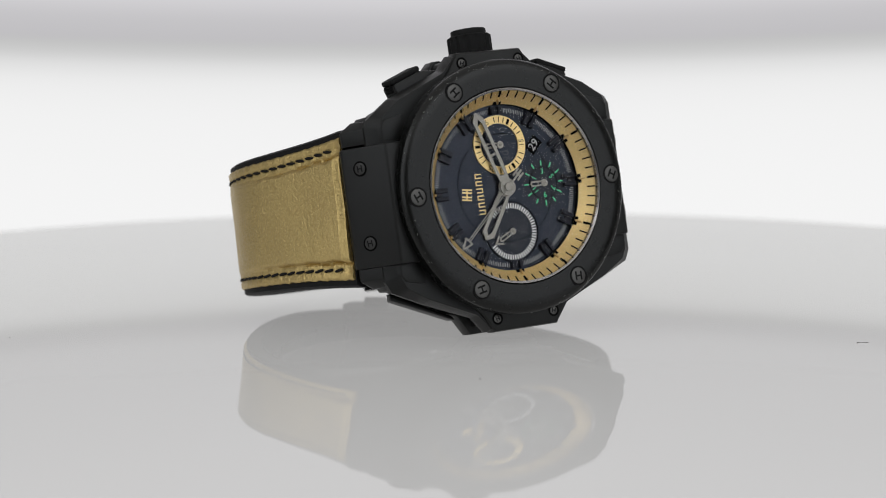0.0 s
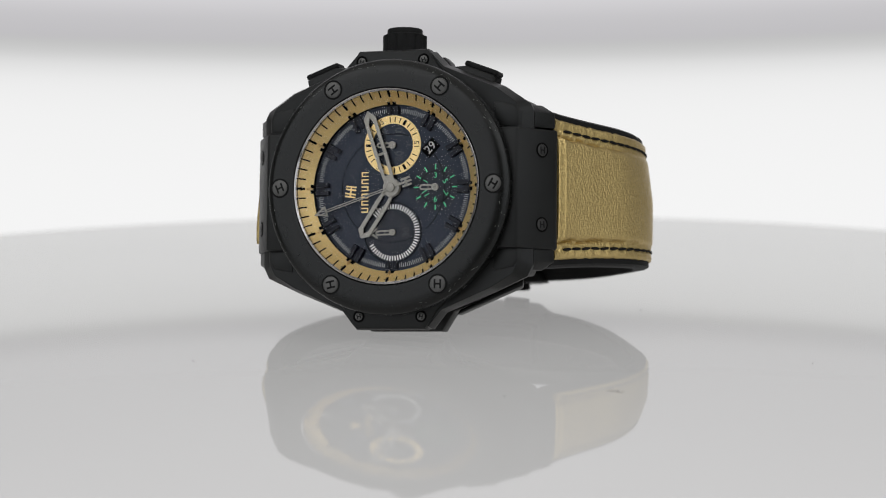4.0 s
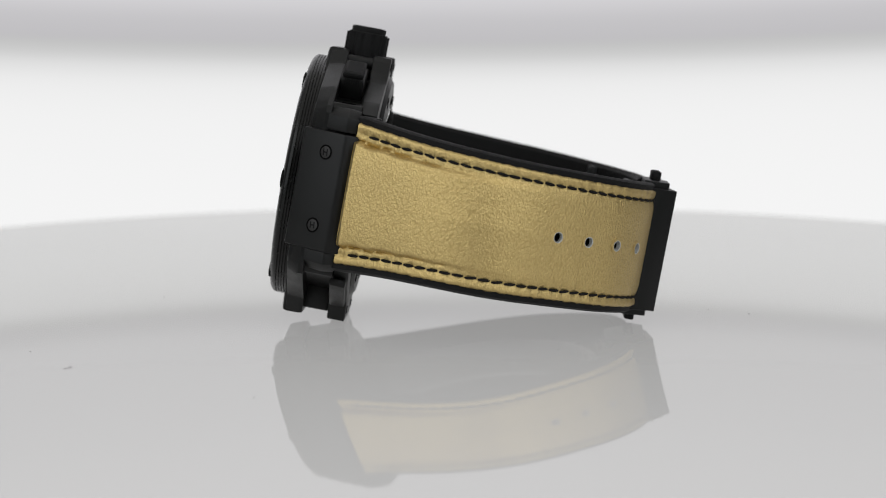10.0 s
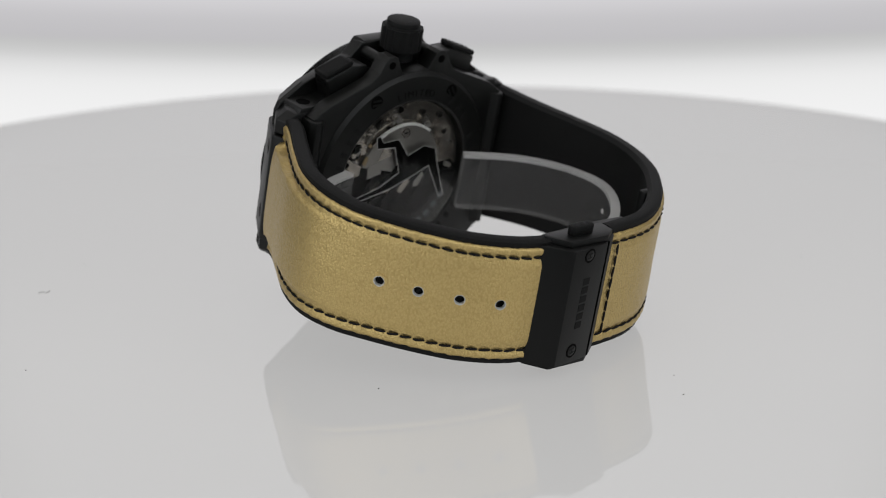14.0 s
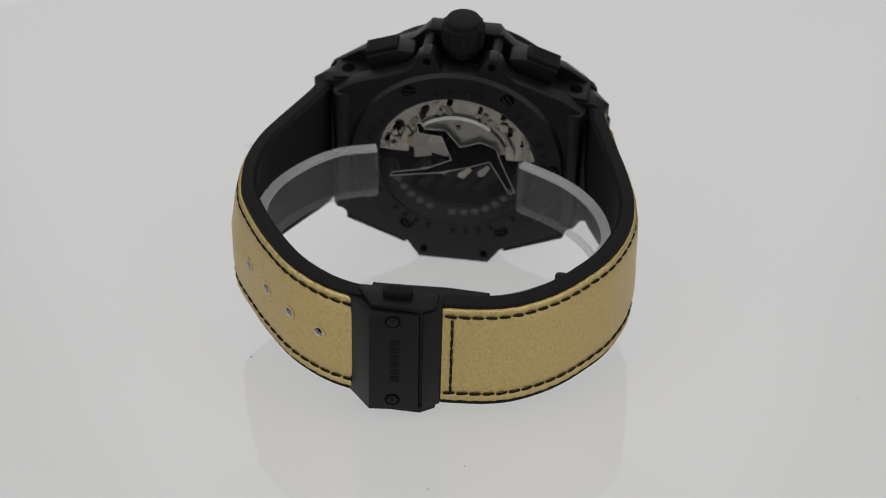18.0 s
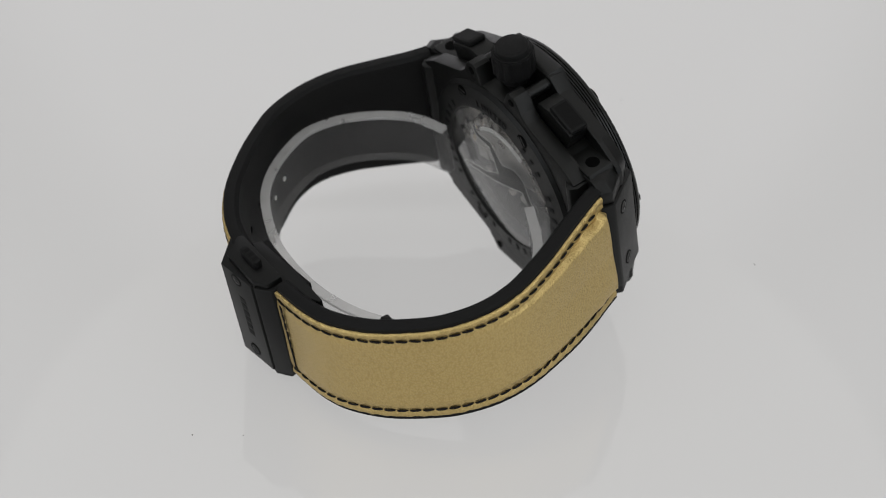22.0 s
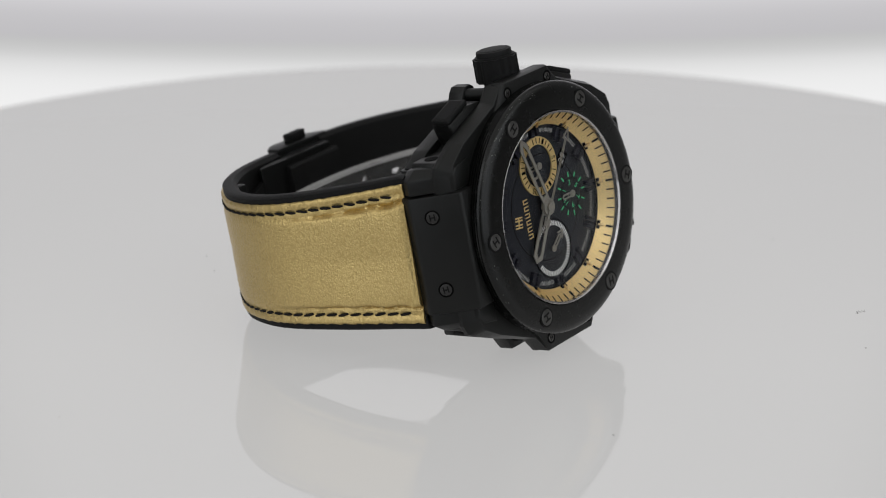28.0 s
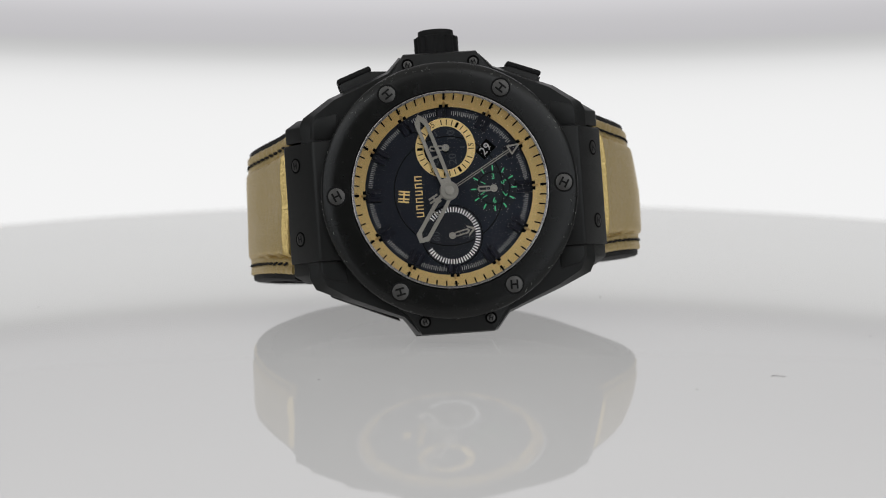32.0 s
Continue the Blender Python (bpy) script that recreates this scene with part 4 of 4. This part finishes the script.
def clasp():
    cover = [(13.9, 73.8), (9.2, 78.9), (-0.3, 77.9), (-0.35, 77.0), (-0.95, 77.0), (-1.0, 77.7), (-4.2, 75.5), (-4.4, 74.8), (-4.5, 72.4), (13.0, 71.2)]
    body = part("buckle", upright(cover, -13.9, 11.2, 0.12), BLACKMETAL, watch, "black folding buckle with engraved cover")
    for z in (9.5, -11.2):
        # buckle wells are flat discs too, their shade given as near-black colour
        part("screw_well", disc(1.5, -0.04, 0.1, 0, 24), PIT, body, at=mm(4.7, 78.45, z, 0, 0, 186))
        h_screw(1.2, 0.06, watch, mm(4.7, 78.45, z, 0, z * 9, 186), BLACKMETAL)
    for k in range(6):
        part("engraved_mark", block(-0.9, 0.9, -0.02, 0.03, -0.7, 0.7), ENGRAVED, body, at=mm(4.3, 78.42, -5.6 + 1.9 * k, 0, 0, 186))
    for k in range(9):
        if k != 4:
            part("engraved_mark", block(-0.55, 0.55, -0.02, 0.03, -0.6, 0.6), ENGRAVED, body, at=mm(11.5, 76.32, -8.5 + 1.9 * k, 0, 0, 134))
    for top in (1, -1):
        z = (lambda a, b: (11.2 + a, 11.2 + b)) if top > 0 else (lambda a, b: (-13.9 - b, -13.9 - a))
        part("clasp_plate", upright([(12.2, 72.8), (9.0, 77.2), (-0.6, 77.4), (-3.4, 75.6)] + ([(-3.4, 72.2), (11.4, 71.8)] if top > 0 else [(-3.6, 69.2), (11.0, 69.0)]), *z(-0.6, 1.3), 0.2), BLACKMETAL, watch)
        push = part("button", upright([(7.2, 73.8), (7.2, 74.8), (6.8, 75.3), (1.8, 75.3), (1.4, 74.8), (1.4, 73.8), (1.8, 73.3), (6.8, 73.3)], *z(1.2, 3.2 if top > 0 else 2.8), 0.3), RUBBER, watch, "black rounded clasp release button")
        for k in range(3):
            part("button_rib", block(2.1 + 1.6 * k, 3.0 + 1.6 * k, 73.7, 74.9, *z(3.1 if top > 0 else 2.7, 3.26 if top > 0 else 2.86)), ENGRAVED, push)
    part("clasp_bracket", upright([(9.4, 69.2), (10.2, 72.6), (-3.2, 73.0), (-9.0, 71.4), (-12.6, 69.9), (-12.8, 69.0), (-4.4, 68.8)], -11.2, 10.9, 0.25), BLACKMETAL, watch)
    part("clasp_hinge", block(-27.2, -24.6, 61.6, 63.8, -6.5, 11.7, 0.7), BLACKMETAL, watch)


case()
foot()
crown_and_pushers()
caseback()
before = set(watch.children)
dial()
second_hand, small_hand = pointers()
# the dial and all that stands on it lie this deep below the crystal's ring
SUNK = Matrix.Translation((0, 0.0013, 0))
for piece in watch.children:
    if piece not in before and piece.name.split(".")[0] not in ("flange", "crystal_ring", "crystal"):
        piece.matrix_basis = SUNK @ piece.matrix_basis
strap()
clasp()


# ---------------------------------------------------------------- clear plastic ring that holds the strap open
RING_LINE = [(17.0, 18.5), (24.4, 21.0), (30.0, 25.4), (34.8, 31.6), (37.3, 37.5), (37.7, 43.5), (34.6, 51.5), (30.0, 57.6), (24.0, 61.8), (13.6, 65.8), (3.0, 67.0), (-7.0, 66.2),
             (-17.0, 63.0), (-26.0, 57.2), (-32.6, 49.0), (-34.6, 42.0), (-33.0, 35.0), (-29.3, 29.0), (-23.6, 24.0), (-14.7, 19.4)]


def holder():
    bm = bmesh.new()
    rings = []
    for p, n, s in along(spline(RING_LINE, 6)):
        rings.append([bm.verts.new((p.x + n.x * o, p.y + n.y * o, z)) for z, o in ((-8.3, -0.45), (3.3, -0.45), (3.3, -2.2), (-8.3, -2.2))])
    for p, q in zip(rings, rings[1:]):
        for k in range(4):
            bm.faces.new((p[k], p[(k + 1) % 4], q[(k + 1) % 4], q[k]))
    bm.faces.new(rings[0])
    bm.faces.new(rings[-1][::-1])
    bmesh.ops.bevel(bm, geom=[e for e in bm.edges if len(e.link_faces) == 2 and e.calc_face_angle(0) > 1], offset=0.2, segments=1, affect="EDGES")
    body = tagged(new("strap_ring", finish(bm, "strap_ring", PLASTIC)), "clear plastic open ring inside the watch strap", "watch holder")
    track = along(spline(RING_LINE, 6))
    for z0, z1 in ((3.32, 4.1), (-8.6, -8.35)):
        edge, rows = bmesh.new(), []
        for p, n, s in track:
            rows.append([edge.verts.new((p.x + n.x * o, p.y + n.y * o, z)) for z, o in ((z0, -0.2), (z1, -0.2), (z1, -2.15), (z0, -2.15))])
        for p, q in zip(rows, rows[1:]):
            for k in range(4):
                edge.faces.new((p[k], p[(k + 1) % 4], q[(k + 1) % 4], q[k]))
        part("rim", edge, PLASTIC_EDGE if z0 > 0 else PLASTIC_CUT, body, "frosted edge of the plastic ring")
    # the two cut ends
    for (p, n, _), way in ((track[0], 1), (track[-1], -1)):
        along_x, along_y = way * n.y * 0.3, -way * n.x * 0.3
        cap = bmesh.new()
        ends = [[cap.verts.new((p.x + n.x * o + along_x * f, p.y + n.y * o + along_y * f, z)) for z, o in ((-8.3, -0.45), (3.3, -0.45), (3.3, -2.2), (-8.3, -2.2))] for f in (0.15, 0.8)]
        for k in range(4):
            cap.faces.new((ends[0][k], ends[0][(k + 1) % 4], ends[1][(k + 1) % 4], ends[1][k]))
        cap.faces.new(ends[0])
        cap.faces.new(ends[1][::-1])
        part("end_face", cap, PLASTIC_CUT, body, "cut end of the plastic ring")
    for k in (37, 42, 84):
        p, n, _ = track[k]
        part("moulding_mark", disc(0.55, -0.1, 0.05, 0.05, 20), PRINT_GREY, body, at=mm(p.x - n.x * 2.25, p.y - n.y * 2.25, -0.4, 0, 0, math.degrees(math.atan2(n.y, n.x)) - 90))
    return body


ring = holder()


def dust():
    for x, y, r in ((36, 24.5, 0.2), (-26, -64, 0.2), (41, -78, 0.18), (84, -28, 0.18), (-7.3, 64.4, 0.2), (-13, 56, 0.15), (-87, 21.6, 0.15)):
        part("dust_speck", moved(disc(r * 0.8, -0.05, 0.02, 0.03, 10), Matrix.Rotation(radians(-90), 4, "X")), DUST, turntable, at=mm(x, y, 0.03))
    hair = [moved(block(-0.28, 0.28, -0.05, 0.05, -0.03, 0.03), Matrix.Translation((0.45 * k, 0.5 * math.sin(k * 1.1), 0)) @ Matrix.Rotation(0.6 * math.cos(k * 1.1), 4, "Z")) for k in range(6)]
    part("fibre", merged(*hair), DUST, turntable, at=mm(56.5, -66.8, 0.04))


dust()


def motions():
    spin = [pose(0, 0, 0, 0, 0, -a) for a in TURN]
    walk(watch, [(t, spin[t] @ SEAT) for t in range(33)])
    walk(ring, [(t, spin[t] @ SEAT) for t in range(33)])
    walk(turntable, [(t, spin[t]) for t in range(33)])
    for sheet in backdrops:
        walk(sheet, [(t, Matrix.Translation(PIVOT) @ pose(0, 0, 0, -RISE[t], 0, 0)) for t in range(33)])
    # twelve o'clock lies along -x, and the dial is seen from -y
    walk(second_hand, [(t, mm(0, 3.05, 0, 0, -90 + 331 + 6 * (t - 2.2), 0)) for t in range(0, 33, 2)])
    walk(small_hand, [(t, mm(0.1, 4.1, -8.8, 0, -90 + 347 + 6 * (t - 2.2), 0)) for t in range(0, 33, 2)])


motions()
